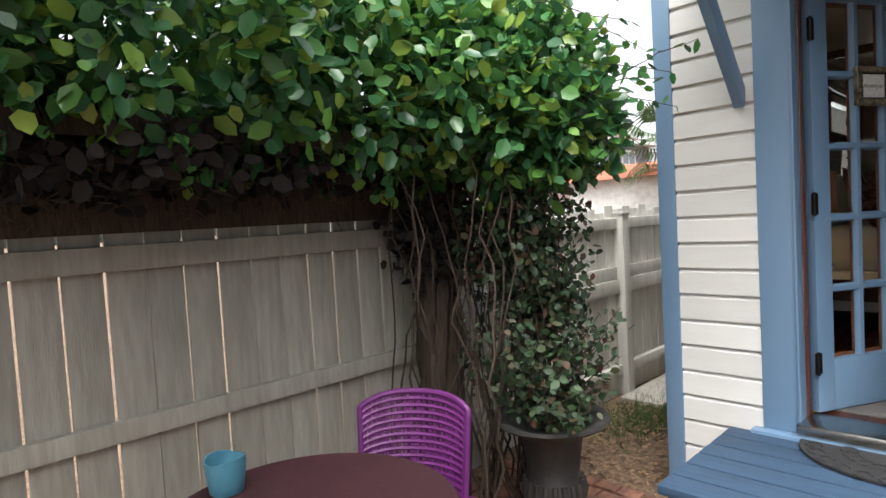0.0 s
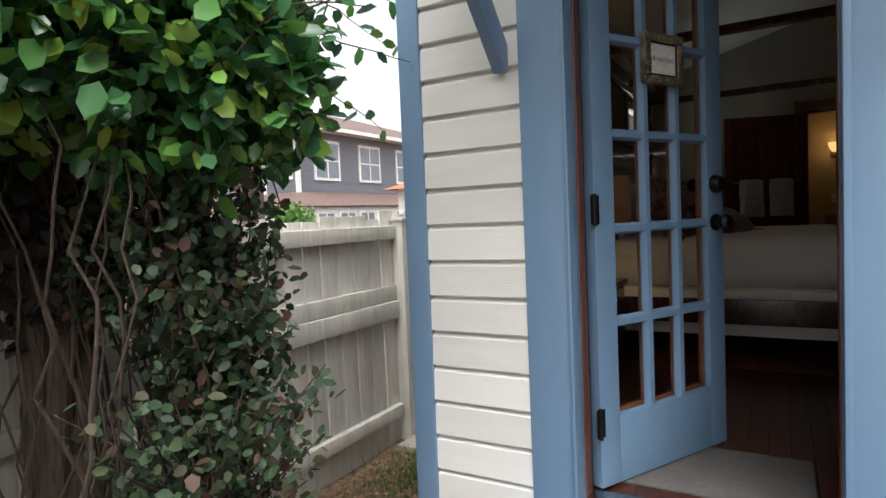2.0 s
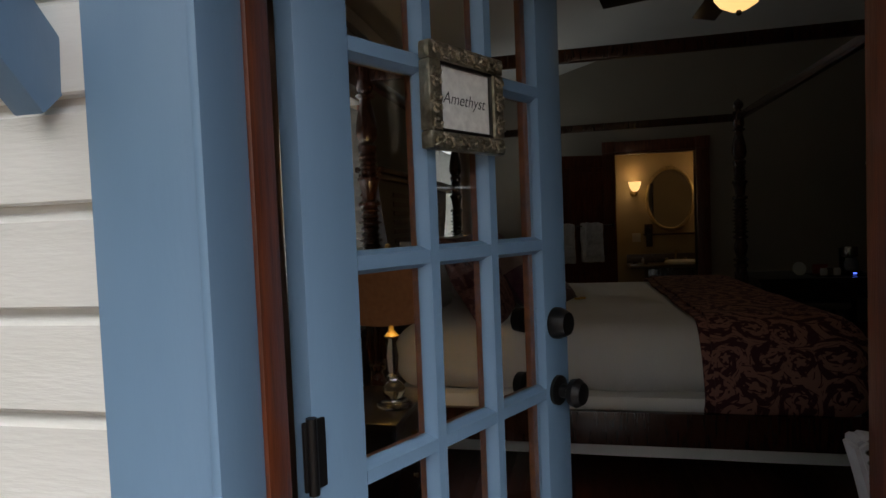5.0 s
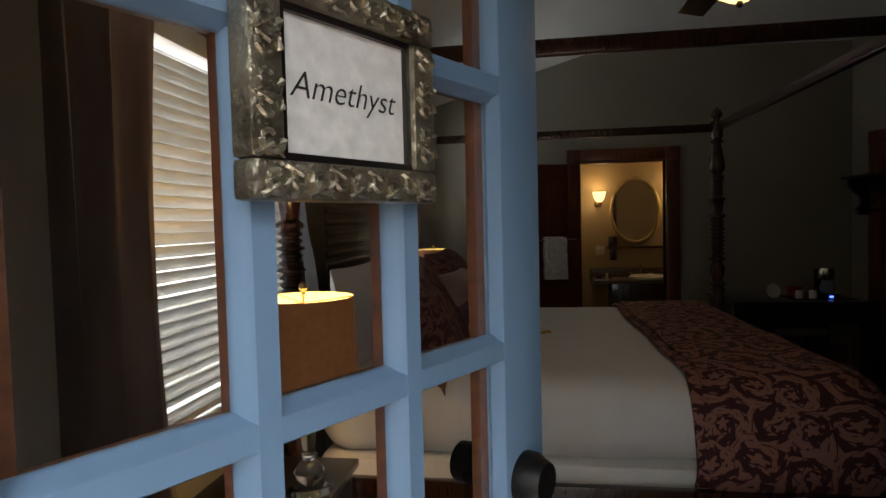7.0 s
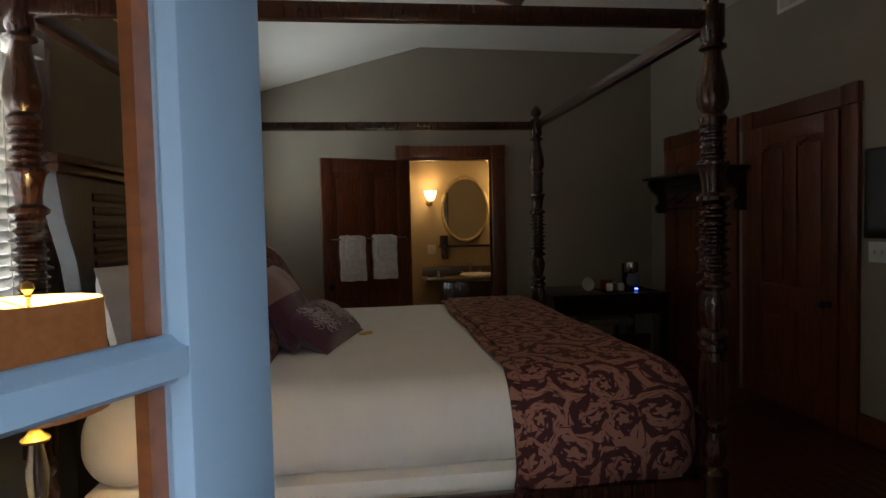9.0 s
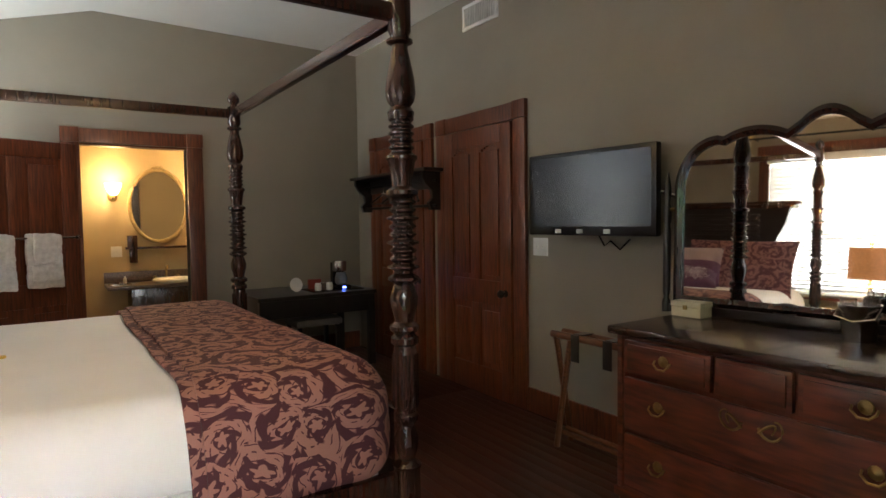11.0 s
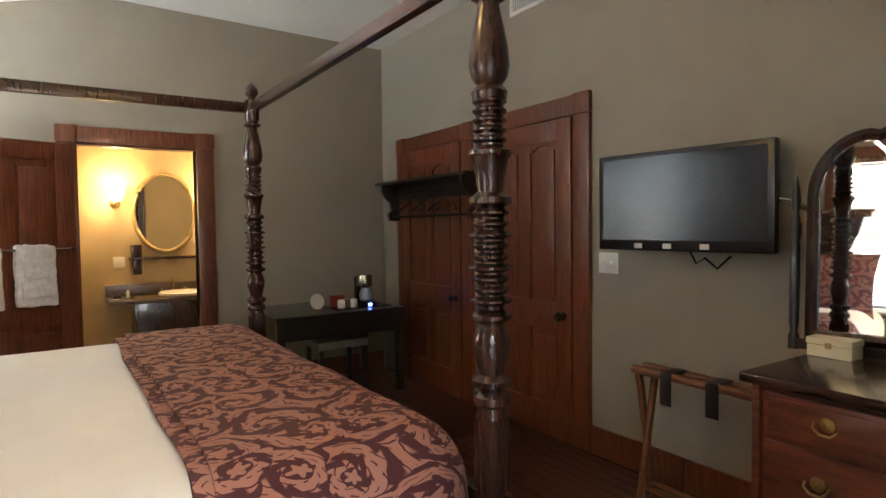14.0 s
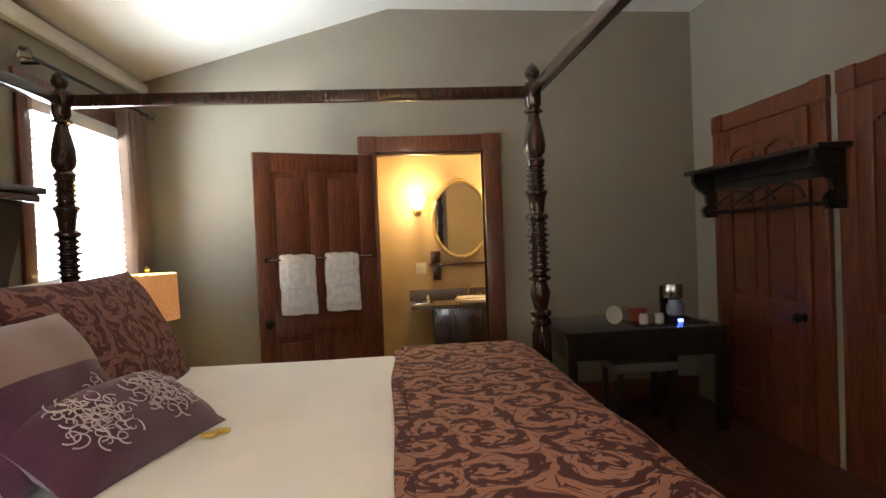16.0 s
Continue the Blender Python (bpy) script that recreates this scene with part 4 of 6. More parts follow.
for k, (y0, y1) in enumerate(((4.60, 5.36), (9.24, 9.62))):
    solo("curtain", curtain(y0, y1, 2.29, 0.06, 5 + k), CURTAIN, "taupe satin curtain gathered beside the window", "curtain", "window curtains")
for y0, y1 in ((4.65, 6.62), (8.27, 9.66)):
    t = thing("curtain_rod", "dark metal curtain rod with glass ball ends", "curtain rod", pose(WX + 0.08, (y0 + y1) / 2, 2.30))
    part("rod", tube([(WX + 0.08, y0, 2.315), (WX + 0.08, y1, 2.315)], 0.011, 10), BLACK_METAL, t)
    for y in (y0, y1):
        part("finial", lathe([(0.001, -0.036), (0.022, -0.03), (0.036, 0), (0.022, 0.03), (0.001, 0.036)], (WX + 0.08, y + (-0.036 if y == y0 else 0.036), 2.315), 16), CRYSTAL, t, "clear glass ball")
        part("bracket", box(WX, WX + 0.085, (y + 0.08 if y == y0 else y - 0.08) - 0.01, (y + 0.08 if y == y0 else y - 0.08) + 0.01, 2.296, 2.31, 0.002), BLACK_METAL, t)

# ---- bedside tables and lamps ----
def nightstand(x, y):
    t = thing("nightstand", "dark wooden bedside table under the window", "nightstand", pose(x, y, 0), "bedside tables")
    part("tabletop", box(x - 0.23, x + 0.23, y - 0.27, y + 0.27, 0.515, 0.545, 0.008), BLACK_WOOD, t)
    part("body", box(x - 0.20, x + 0.20, y - 0.24, y + 0.24, 0.12, 0.515, 0.004), BLACK_WOOD, t)
    for z in (0.15, 0.34):
        d = part("drawer", box(x + 0.20, x + 0.215, y - 0.22, y + 0.22, z, z + 0.16, 0.004), BLACK_WOOD, t)
        part("handle", lathe([(0.012, 0), (0.006, 0.008), (0.013, 0.02), (0.002, 0.026)], m=pose(x + 0.215, y, z + 0.08, 0, 90, 0), n=12), BRASS, d, "brass knob")
    for dx in (-0.17, 0.17):
        for dy in (-0.21, 0.21):
            part("leg", box(x + dx - 0.02, x + dx + 0.02, y + dy - 0.02, y + dy + 0.02, 0, 0.12, 0.004), BLACK_WOOD, t)


def table_lamp(x, y, z):
    t = thing("table_lamp", "lit crystal table lamp with an orange drum shade", "lamp", pose(x, y, z), "bedside lamps")
    part("base", lathe([(0.075, 0), (0.078, 0.012), (0.06, 0.022), (0.05, 0.03)], (x, y, z), 24), CRYSTAL, t, "clear crystal foot")
    part("stem", lathe([(0.028, 0.03), (0.045, 0.05), (0.052, 0.075), (0.035, 0.10), (0.018, 0.112), (0.030, 0.128), (0.018, 0.142), (0.022, 0.16), (0.027, 0.22), (0.016, 0.29), (0.014, 0.30)], (x, y, z), 12), CRYSTAL, t, "cut crystal stem")
    part("collar", lathe([(0.030, 0.298), (0.034, 0.306), (0.020, 0.318), (0.012, 0.33), (0.012, 0.37)], (x, y, z), 16), BRASS, t, "brass collar")
    own = bmesh.new()
    for r, a, b, mt in ((0.164, 0.375, 0.655, 0),):
        rings = [[own.verts.new((x + (r + dr) * math.cos(q), y + (r + dr) * math.sin(q), z + h)) for q in np.linspace(0, 2 * math.pi, 40, endpoint=False)] for h, dr in ((a, 0.008), (b, 0))]
        for i in range(40):
            own.faces.new((rings[0][i], rings[0][(i + 1) % 40], rings[1][(i + 1) % 40], rings[1][i]))
    part("shade", own, SHADE, t, "burnt orange fabric drum shade")
    own = bmesh.new()
    rings = [[own.verts.new((x + r * math.cos(q), y + r * math.sin(q), z + h)) for q in np.linspace(0, 2 * math.pi, 40, endpoint=False)] for h, r in ((0.376, 0.169), (0.654, 0.161))]
    for i in range(40):
        own.faces.new((rings[0][i], rings[1][i], rings[1][(i + 1) % 40], rings[0][(i + 1) % 40]))
    part("lining", own, SHADE_INSIDE, t, "glowing yellow lining")
    part("finial", lathe([(0.004, 0.37), (0.004, 0.66), (0.010, 0.664), (0.006, 0.67), (0.015, 0.684), (0.012, 0.698), (0.002, 0.704)], (x, y, z), 12), BRASS, t, "gold finial")
    sp = bmesh.new()
    for k in range(3):
        a = 2 * math.pi * k / 3 + 0.4
        tube([(x, y, z + 0.635), (x + 0.161 * math.cos(a), y + 0.161 * math.sin(a), z + 0.65)], 0.002, 5, bm=sp)
    part("spider", sp, BRASS, t)


nightstand(-1.02, 5.50)
nightstand(-1.02, 8.95)
table_lamp(-0.87, 5.47, 0.545)
table_lamp(-1.02, 8.95, 0.545)

# ---- ceiling fan ----
def ceiling_fan(x, y):
    t = thing("ceiling_fan", "dark ceiling fan with a lit amber glass bowl", "ceiling fan", pose(x, y, 3.09))
    part("canopy", lathe([(0.03, 2.98), (0.06, 3.03), (0.075, 3.10)], (x, y, 0), 20), BLACK_METAL, t)
    part("downrod", tube([(x, y, 2.98), (x, y, 2.62)], 0.013, 10), BLACK_METAL, t)
    part("motor", lathe([(0.04, 2.42), (0.10, 2.45), (0.115, 2.50), (0.11, 2.57), (0.05, 2.62), (0.02, 2.63)], (x, y, 0), 28), BLACK_METAL, t)
    for k in range(5):
        m = pose(x, y, 2.47, 0, 0, 72 * k + 20)
        own = box(0.20, 0.66, -0.065, 0.065, -0.004, 0.004, 0.003, m=m @ pose(0, 0, 0, 12, 0, 0))
        b = part("blade", own, BLACK_WOOD, t)
        part("blade_arm", box(0.09, 0.24, -0.018, 0.018, -0.012, -0.004, 0.003, m=m), BLACK_METAL, b)
    part("bowl", lathe([(0.002, 2.293), (0.04, 2.298), (0.085, 2.325), (0.11, 2.36), (0.115, 2.385), (0.10, 2.40), (0.10, 2.402)], (x, y, 0), 28), LAMP_GLOBE, t, "amber lit glass bowl").visible_shadow = False
    part("bowl_finial", lathe([(0.002, 2.268), (0.012, 2.275), (0.014, 2.285), (0.008, 2.298)], (x, y, 0), 12), BLACK_METAL, t)
    part("fitter", lathe([(0.118, 2.39), (0.12, 2.40), (0.06, 2.42)], (x, y, 0), 24), BLACK_METAL, t)


ceiling_fan(0.72, 6.2)

# ---- east wall: tv, switch, vent, mirror, dresser ----
tv = thing("television", "black flat television on a wall arm, switched off", "television", pose(2.74, 6.42, 1.23))
part("bezel", box(2.715, 2.765, 5.965, 6.865, 1.232, 1.725, 0.012), BLACK_PLASTIC, tv)
part("screen", box(2.712, 2.7145, 5.995, 6.835, 1.285, 1.70), SCREEN, tv, "glossy dark screen")
for y in (6.27, 6.46, 6.62):
    part("sticker", box(2.711, 2.7135, y - 0.022, y + 0.022, 1.245, 1.27), PLATE, tv, "small pale label")
part("wall_arm", box(2.765, EX, 6.36, 6.46, 1.42, 1.54, 0.004), BLACK_METAL, tv)
part("swing_arm", tube([(2.775, 6.0, 1.47), (2.80, 5.95, 1.46), (2.872, 5.78, 1.36)], 0.012, 8), CHROME, tv, "steel swing arm")
part("cable", tube([(2.80, 6.4, 1.25), (2.84, 6.38, 1.17), (2.83, 6.33, 1.20), (2.85, 6.28, 1.15), (2.86, 6.22, 1.21)], 0.006, 6), BLACK_PLASTIC, tv)
tv.matrix_basis = pose(2.74, 6.42, 1.23, 0, 0, 4.4)
sw = thing("light_switch", "white double switch plate beside the television", "switch", pose(EX, 6.98, 1.14))
part("plate", box(EX - 0.006, EX, 6.905, 7.045, 1.085, 1.205, 0.003), PLATE, sw)
for y in (6.95, 7.0):
    part("toggle", box(EX - 0.016, EX - 0.006, y - 0.006, y + 0.006, 1.135, 1.155, 0.002), PLATE, sw)
vent = thing("air_vent", "white slatted air vent high on the wall", "vent", pose(EX, 7.6, 2.85))
fr = bmesh.new()
for a, b, c, d in ((7.40, 7.83, 2.79, 2.815), (7.40, 7.83, 2.955, 2.98), (7.40, 7.425, 2.815, 2.955), (7.805, 7.83, 2.815, 2.955)):
    box(EX - 0.014, EX, a, b, c, d, 0.003, bm=fr)
part("frame", fr, PLATE, vent)
part("backing", box(EX - 0.003, EX - 0.001, 7.42, 7.81, 2.81, 2.96), BLACK_PLASTIC, vent)
for k in range(18):
    y = 7.435 + 0.0215 * k
    part("slat", box(EX - 0.012, EX - 0.003, y, y + 0.008, 2.815, 2.955), PLATE, vent)


def drawer_pull(parent, y, z, x):
    part("handle", tube([(x - 0.006, y - 0.035, z), (x - 0.018, y - 0.034, z - 0.012), (x - 0.02, y - 0.015, z - 0.03), (x - 0.02, y + 0.015, z - 0.03), (x - 0.018, y + 0.034, z - 0.012), (x - 0.006, y + 0.035, z)], 0.0045, 6), BRASS, parent, "ornate brass bail pull")
    part("backplate", lathe([(0.024, 0), (0.022, 0.004), (0.010, 0.006), (0.002, 0.010)], m=pose(x, y, z, 0, -90, 0), n=10), BRASS, parent, "brass backplate")


def dresser():
    x0, x1, y0, y1 = 2.17, 2.86, 4.55, 5.73
    t = thing("dresser", "antique dark mahogany dresser with brass pulls", "dresser", pose(2.5, 5.14, 0))
    part("top", box(x0 - 0.03, x1, y0 - 0.03, y1 + 0.03, 0.835, 0.87, 0.009), TOP_WOOD, t, "dark polished top")
    part("side", box(x0, x1, y1 - 0.025, y1, 0.14, 0.835, 0.004), DRESSER_WOOD, t)
    part("side", box(x0, x1, y0, y0 + 0.025, 0.14, 0.835, 0.004), DRESSER_WOOD, t)
    part("body", box(x0 + 0.02, x1, y0 + 0.025, y1 - 0.025, 0.16, 0.835), DRESSER_WOOD, t)
    part("base_moulding", box(x0 - 0.012, x1, y0 - 0.012, y1 + 0.012, 0.125, 0.165, 0.008), DRESSER_WOOD, t)
    for y in (y0 + 0.03, y1 - 0.03):
        for x in (x0 + 0.03, x1 - 0.04):
            part("foot", lathe([(0.018, 0), (0.026, 0.02), (0.020, 0.05), (0.036, 0.09), (0.036, 0.126)], (x, y, 0), 14), DRESSER_WOOD, t)
    w = (y1 - y0 - 0.08)
    for k, f0, f1 in ((0, 0.0, 0.36), (1, 0.375, 0.625), (2, 0.64, 1.0)):
        a, b = y0 + 0.04 + w * f0, y0 + 0.04 + w * f1
        d = part("drawer", box(x0 - 0.004, x0 + 0.018, a, b, 0.675, 0.815, 0.006), DRESSER_WOOD, t)
        part("drawer_panel", box(x0 - 0.010, x0 - 0.002, a + 0.02, b - 0.02, 0.69, 0.80, 0.003), DRESSER_WOOD, d)
        if k != 1:
            drawer_pull(d, (a + b) / 2, 0.755, x0 - 0.010)
    for z0, z1 in ((0.43, 0.655), (0.185, 0.41)):
        d = part("drawer", box(x0 - 0.004, x0 + 0.018, y0 + 0.04, y1 - 0.04, z0, z1, 0.006), DRESSER_WOOD, t)
        for y in (y0 + 0.21, y1 - 0.21):
            drawer_pull(d, y, (z0 + z1) / 2 + 0.02, x0 - 0.005)
    for s in (-1, 1):
        for r, q0 in ((0.05, 0), (0.03, 2)):
            scroll = tube([(x0 - 0.010, 5.14 + s * (0.03 + r * 1.2 * (1 - math.cos(q)) / 2 + 0.02 * q / 3), 0.60 - 0.035 * math.sin(q + q0) * (r / 0.05)) for q in np.linspace(0, 5, 12)], 0.006, 5, 0.003)
            part("carved_scroll", scroll, BRASS, t, "applied scroll ornament")
    return t


dresser()


def dresser_mirror():
    yc, hw, x = 5.16, 0.60, 2.74
    t = thing("dresser_mirror", "large scalloped mirror in a dark frame above the dresser", "mirror", pose(x, yc, 0.87))

    def outline(grow):
        pts = [(-hw - grow, 0.955 - grow), (-hw - grow, 1.40)]
        for k in range(13):
            q = math.pi - math.pi / 2 * k / 12
            pts.append((-hw + 0.16 + (0.16 + grow) * math.cos(q), 1.46 + (0.20 + grow) * math.sin(q)))
        for c0, c1, h in ((-0.44, -0.12, 0.055), (-0.12, 0.12, 0.085), (0.12, 0.44, 0.055)):
            for k in range(1, 12):
                f = k / 12
                pts.append((c0 + (c1 - c0) * f, 1.63 + (0.02 if c0 == -0.12 else 0.0) + grow + h * math.sin(math.pi * f) ** 0.7))
        for k in range(13):
            q = math.pi / 2 - math.pi / 2 * k / 12
            pts.append((hw - 0.16 + (0.16 + grow) * math.cos(q), 1.46 + (0.20 + grow) * math.sin(q)))
        pts += [(hw + grow, 1.40), (hw + grow, 0.955 - grow)]
        return pts
    inner, outer = outline(0.0), outline(0.042)
    own = bmesh.new()
    rings = []
    for pts, dx in ((inner, 0.0), (inner, -0.016), ([(0.5 * (a[0] + b[0]), 0.5 * (a[1] + b[1])) for a, b in zip(inner, outer)], -0.028), (outer, -0.014), (outer, 0.02)):
        rings.append([own.verts.new((x + dx, yc - u, z)) for u, z in pts])
    n = len(inner)
    for a, b in zip(rings, rings[1:]):
        for i in range(n):
            own.faces.new((a[i], a[(i + 1) % n], b[(i + 1) % n], b[i]))
    bmesh.ops.recalc_face_normals(own, faces=own.faces[:])
    part("frame", own, DARK_WOOD, t, "dark scalloped frame")
    own = bmesh.new()
    own.faces.new([own.verts.new((x - 0.004, yc - u, z)) for u, z in inner])
    bmesh.ops.recalc_face_normals(own, faces=own.faces[:])
    part("mirror_glass", own, MIRROR, t, "silvered glass")
    t.matrix_basis = pose(x, yc, 0.87, 0, 1.35, 6.6)
    part("mirror_back", box(x + 0.012, x + 0.02, yc - hw, yc + hw, 0.955, 1.55), BLACK_WOOD, t)
    for s in (-1, 1):
        y = yc + s * (hw + 0.085)
        part("post", lathe([(0.020, 0), (0.020, 0.05), (0.012, 0.07), (0.018, 0.10), (0.018, 0.40), (0.012, 0.42), (0.02, 0.45), (0.02, 0.50), (0.010, 0.53), (0.018, 0.58), (0.012, 0.63), (0.002, 0.68)], (x, y, 0.87), 14), BLACK_WOOD, t)
        part("pivot", tube([(x, y, 1.37), (x, y - s * 0.06, 1.37)], 0.010, 8), BRASS, t)
    part("lower_rail", box(x - 0.012, x + 0.015, yc - hw - 0.08, yc + hw + 0.08, 0.872, 0.912, 0.005), BLACK_WOOD, t)
    for y in (5.02, 5.30):
        ring = tube([(x - 0.014, y + 0.055 * math.cos(q), 0.912 + 0.022 + 0.022 * math.sin(q)) for q in np.linspace(0, 6.283, 20)], 0.006, 6)
        part("carving", ring, BLACK_WOOD, t)


dresser_mirror()
cb = thing("keepsake_box", "small cream painted box on the dresser", "box", pose(2.62, 5.72, 0.87))
part("body", box(2.575, 2.665, 5.60, 5.75, 0.87, 0.915, 0.003), CREAM_BOX, cb)
part("lid", box(2.572, 2.668, 5.597, 5.753, 0.917, 0.94, 0.003), CREAM_BOX, cb)
part("clasp", box(2.567, 2.573, 5.665, 5.685, 0.905, 0.925, 0.001), BRASS, cb)
ib = thing("ice_bucket", "steel ice bucket with glasses on the dresser", "bucket", pose(2.60, 4.98, 0.87))
part("pail", lathe([(0.050, 0), (0.052, 0.01), (0.066, 0.13), (0.070, 0.135), (0.064, 0.135), (0.050, 0.02), (0.002, 0.018)], (2.60, 4.98, 0.87), 28), CHROME, ib)
part("handle", tube([(2.60, 4.912, 0.995), (2.555, 4.915, 0.96), (2.54, 4.98, 0.945), (2.555, 5.045, 0.96), (2.60, 5.048, 0.995)], 0.004, 6), CHROME, ib)
for dx, dy in ((0.02, -0.03), (-0.02, 0.03)):
    part("tumbler", lathe([(0.022, 0.03), (0.027, 0.155), (0.026, 0.155), (0.021, 0.035), (0.001, 0.034)], (2.60 + dx, 4.98 + dy, 0.87), 16), CRYSTAL, ib, "clear glass tumbler")


def luggage_rack():
    t = thing("luggage_rack", "folding oak luggage rack with dark straps", "luggage rack", pose(2.62, 6.15, 0))
    y0, y1 = 5.86, 6.52
    xa, xb = 2.58, 2.67
    for x in (xa, xb):
        part("top_bar", tube([(x, y0 - 0.03, 0.66), (x, y1 + 0.03, 0.66)], 0.021, 10), RACK_WOOD, t)
    for y, s in ((y0, 0.03), (y1, -0.03)):
        part("leg", tube([(xa, y, 0.65), (xb + 0.03, y, 0.01)], 0.018, 8), RACK_WOOD, t)
        part("leg", tube([(xb, y + s, 0.65), (xa - 0.03, y + s, 0.01)], 0.018, 8), RACK_WOOD, t)
    for x in (xa + 0.01, xb - 0.01):
        part("stretcher", tube([(x, y0, 0.09), (x, y1, 0.09)], 0.014, 8), RACK_WOOD, t)
    for y in (6.12, 6.35):
        own = bmesh.new()
        box(xa - 0.004, xb + 0.004, y - 0.03, y + 0.03, 0.676, 0.684, bm=own)
        box(xa - 0.026, xa - 0.021, y - 0.03, y + 0.03, 0.53, 0.684, 0.002, bm=own)
        part("strap", own, LEATHER, t, "dark leather strap")


luggage_rack()


def coat_shelf():
    x0 = EX - 0.20
    t = thing("coat_shelf", "black carved wall shelf with a hanging rail", "shelf", pose(2.8, 8.78, 1.6))
    part("shelf_board", box(x0 - 0.02, EX, 8.10, 9.52, 1.735, 1.765, 0.008), BLACK_WOOD, t)
    part("back_board", box(EX - 0.045, EX - 0.03, 8.15, 9.46, 1.60, 1.735, 0.003), BLACK_WOOD, t)
    for y in (8.17, 9.42):
        own = bmesh.new()
        pts = [(EX - 0.03, 1.735), (x0, 1.735), (x0 - 0.005, 1.69), (x0 + 0.03, 1.63), (x0 + 0.09, 1.58), (x0 + 0.10, 1.52), (x0 + 0.06, 1.48), (x0 + 0.08, 1.42), (EX - 0.03, 1.42)]
        a = [own.verts.new((u, y - 0.02, z)) for u, z in pts]
        b = [own.verts.new((u, y + 0.02, z)) for u, z in pts]
        own.faces.new(a)
        own.faces.new(b[::-1])
        for i in range(len(pts)):
            own.faces.new((a[i], b[i], b[(i + 1) % len(pts)], a[(i + 1) % len(pts)]))
        bmesh.ops.recalc_face_normals(own, faces=own.faces[:])
        part("side_bracket", own, BLACK_WOOD, t, "scrolled side bracket")
    part("hanging_rail", tube([(x0 + 0.10, 8.10, 1.455), (x0 + 0.10, 9.42, 1.455)], 0.012, 8), BLACK_METAL, t)
    part("hook_rail", tube([(x0 + 0.10, 8.10, 1.66), (x0 + 0.10, 9.42, 1.66)], 0.008, 8), BLACK_METAL, t)
    for y in (8.52, 8.78, 9.02):
        h = thing("coat_hanger", "dark wooden coat hanger with steel hook", "hanger", pose(x0 + 0.10, y, 1.66), "coat hangers")
        part("hook", tube([(x0 + 0.10, y + 0.012 * math.cos(q) , 1.652 + 0.016 * math.sin(q)) for q in np.linspace(-0.6, 3.6, 9)] + [(x0 + 0.10, y, 1.625), (x0 + 0.10, y, 1.59)], 0.003, 6), CHROME, h, "steel hook")
        part("shoulder", tube([(x0 + 0.06, y - 0.20, 1.50), (x0 + 0.10, y - 0.10, 1.56), (x0 + 0.10, y, 1.59), (x0 + 0.10, y + 0.10, 1.56), (x0 + 0.06, y + 0.20, 1.50)], 0.010, 6), BLACK_WOOD, h)
        part("trouser_bar", tube([(x0 + 0.065, y - 0.19, 1.495), (x0 + 0.065, y + 0.19, 1.495)], 0.005, 6), BLACK_WOOD, h)


coat_shelf()

# ---- desk with coffee things ----
def desk():
    x0, x1, y0, y1, z = 1.56, 2.66, 8.95, 9.74, 0.70
    t = thing("desk", "black wooden desk in the corner", "desk", pose(2.1, 9.35, 0))
    part("desktop", box(x0, x1, y0, y1, z - 0.035, z, 0.006), BLACK_WOOD, t)
    part("apron", box(x0 + 0.03, x1 - 0.03, y0 + 0.02, y0 + 0.04, z - 0.19, z - 0.035, 0.003), BLACK_WOOD, t)
    part("apron", box(x0 + 0.02, x0 + 0.04, y0 + 0.04, y1 - 0.02, z - 0.19, z - 0.035, 0.003), BLACK_WOOD, t)
    for x in (x0 + 0.045, x1 - 0.045):
        for y in (y0 + 0.045, y1 - 0.045):
            part("leg", box(x - 0.03, x + 0.03, y - 0.03, y + 0.03, 0, z - 0.035, 0.004), BLACK_WOOD, t)
    s = thing("stool", "dark stool with a grey seat under the desk", "stool", pose(2.15, 9.2, 0))
    part("seat", softbox(1.90, 2.34, 9.0, 9.36, 0.40, 0.47, 0.025, 0.04), MAT_GREY, s, "grey padded seat")
    for x in (1.94, 2.30):
        for y in (9.04, 9.32):
            part("leg", box(x - 0.018, x + 0.018, y - 0.018, y + 0.018, 0, 0.40, 0.003), BLACK_WOOD, s)


desk()
tray = thing("serving_tray", "dark tray on the desk", "tray", pose(2.3, 9.2, 0.70))
part("tray_base", box(2.08, 2.58, 9.05, 9.36, 0.701, 0.709, 0.002), BLACK_PLASTIC, tray)
cm = thing("coffee_maker", "small steel and black coffee maker with a blue light", "coffee maker", pose(2.40, 9.2, 0.71))
part("base", box(2.33, 2.47, 9.10, 9.30, 0.71, 0.745, 0.01), BLACK_PLASTIC, cm)
part("tower", box(2.345, 2.455, 9.22, 9.30, 0.745, 0.95, 0.012), BLACK_PLASTIC, cm)
part("brew_head", lathe([(0.062, 0.87), (0.065, 0.88), (0.065, 0.955), (0.06, 0.965), (0.002, 0.967)], (2.40, 9.20, 0), 24), CHROME, cm, "brushed steel filter head")
part("carafe", lathe([(0.045, 0.747), (0.058, 0.76), (0.060, 0.81), (0.045, 0.85), (0.046, 0.862), (0.002, 0.864)], (2.40, 9.17, 0), 24), DARK_GLASS, cm, "dark glass carafe")
part("indicator", box(2.385, 2.415, 9.093, 9.099, 0.718, 0.732), material("blue_indicator", (0.05, 0.1, 0.9), 0.4, emission=(0.08, 0.15, 1.0), strength=1.0), cm, "lit blue indicator")
cup = thing("coffee_cups", "stack of white cups and a saucer on end", "cup", pose(1.98, 9.2, 0.70))
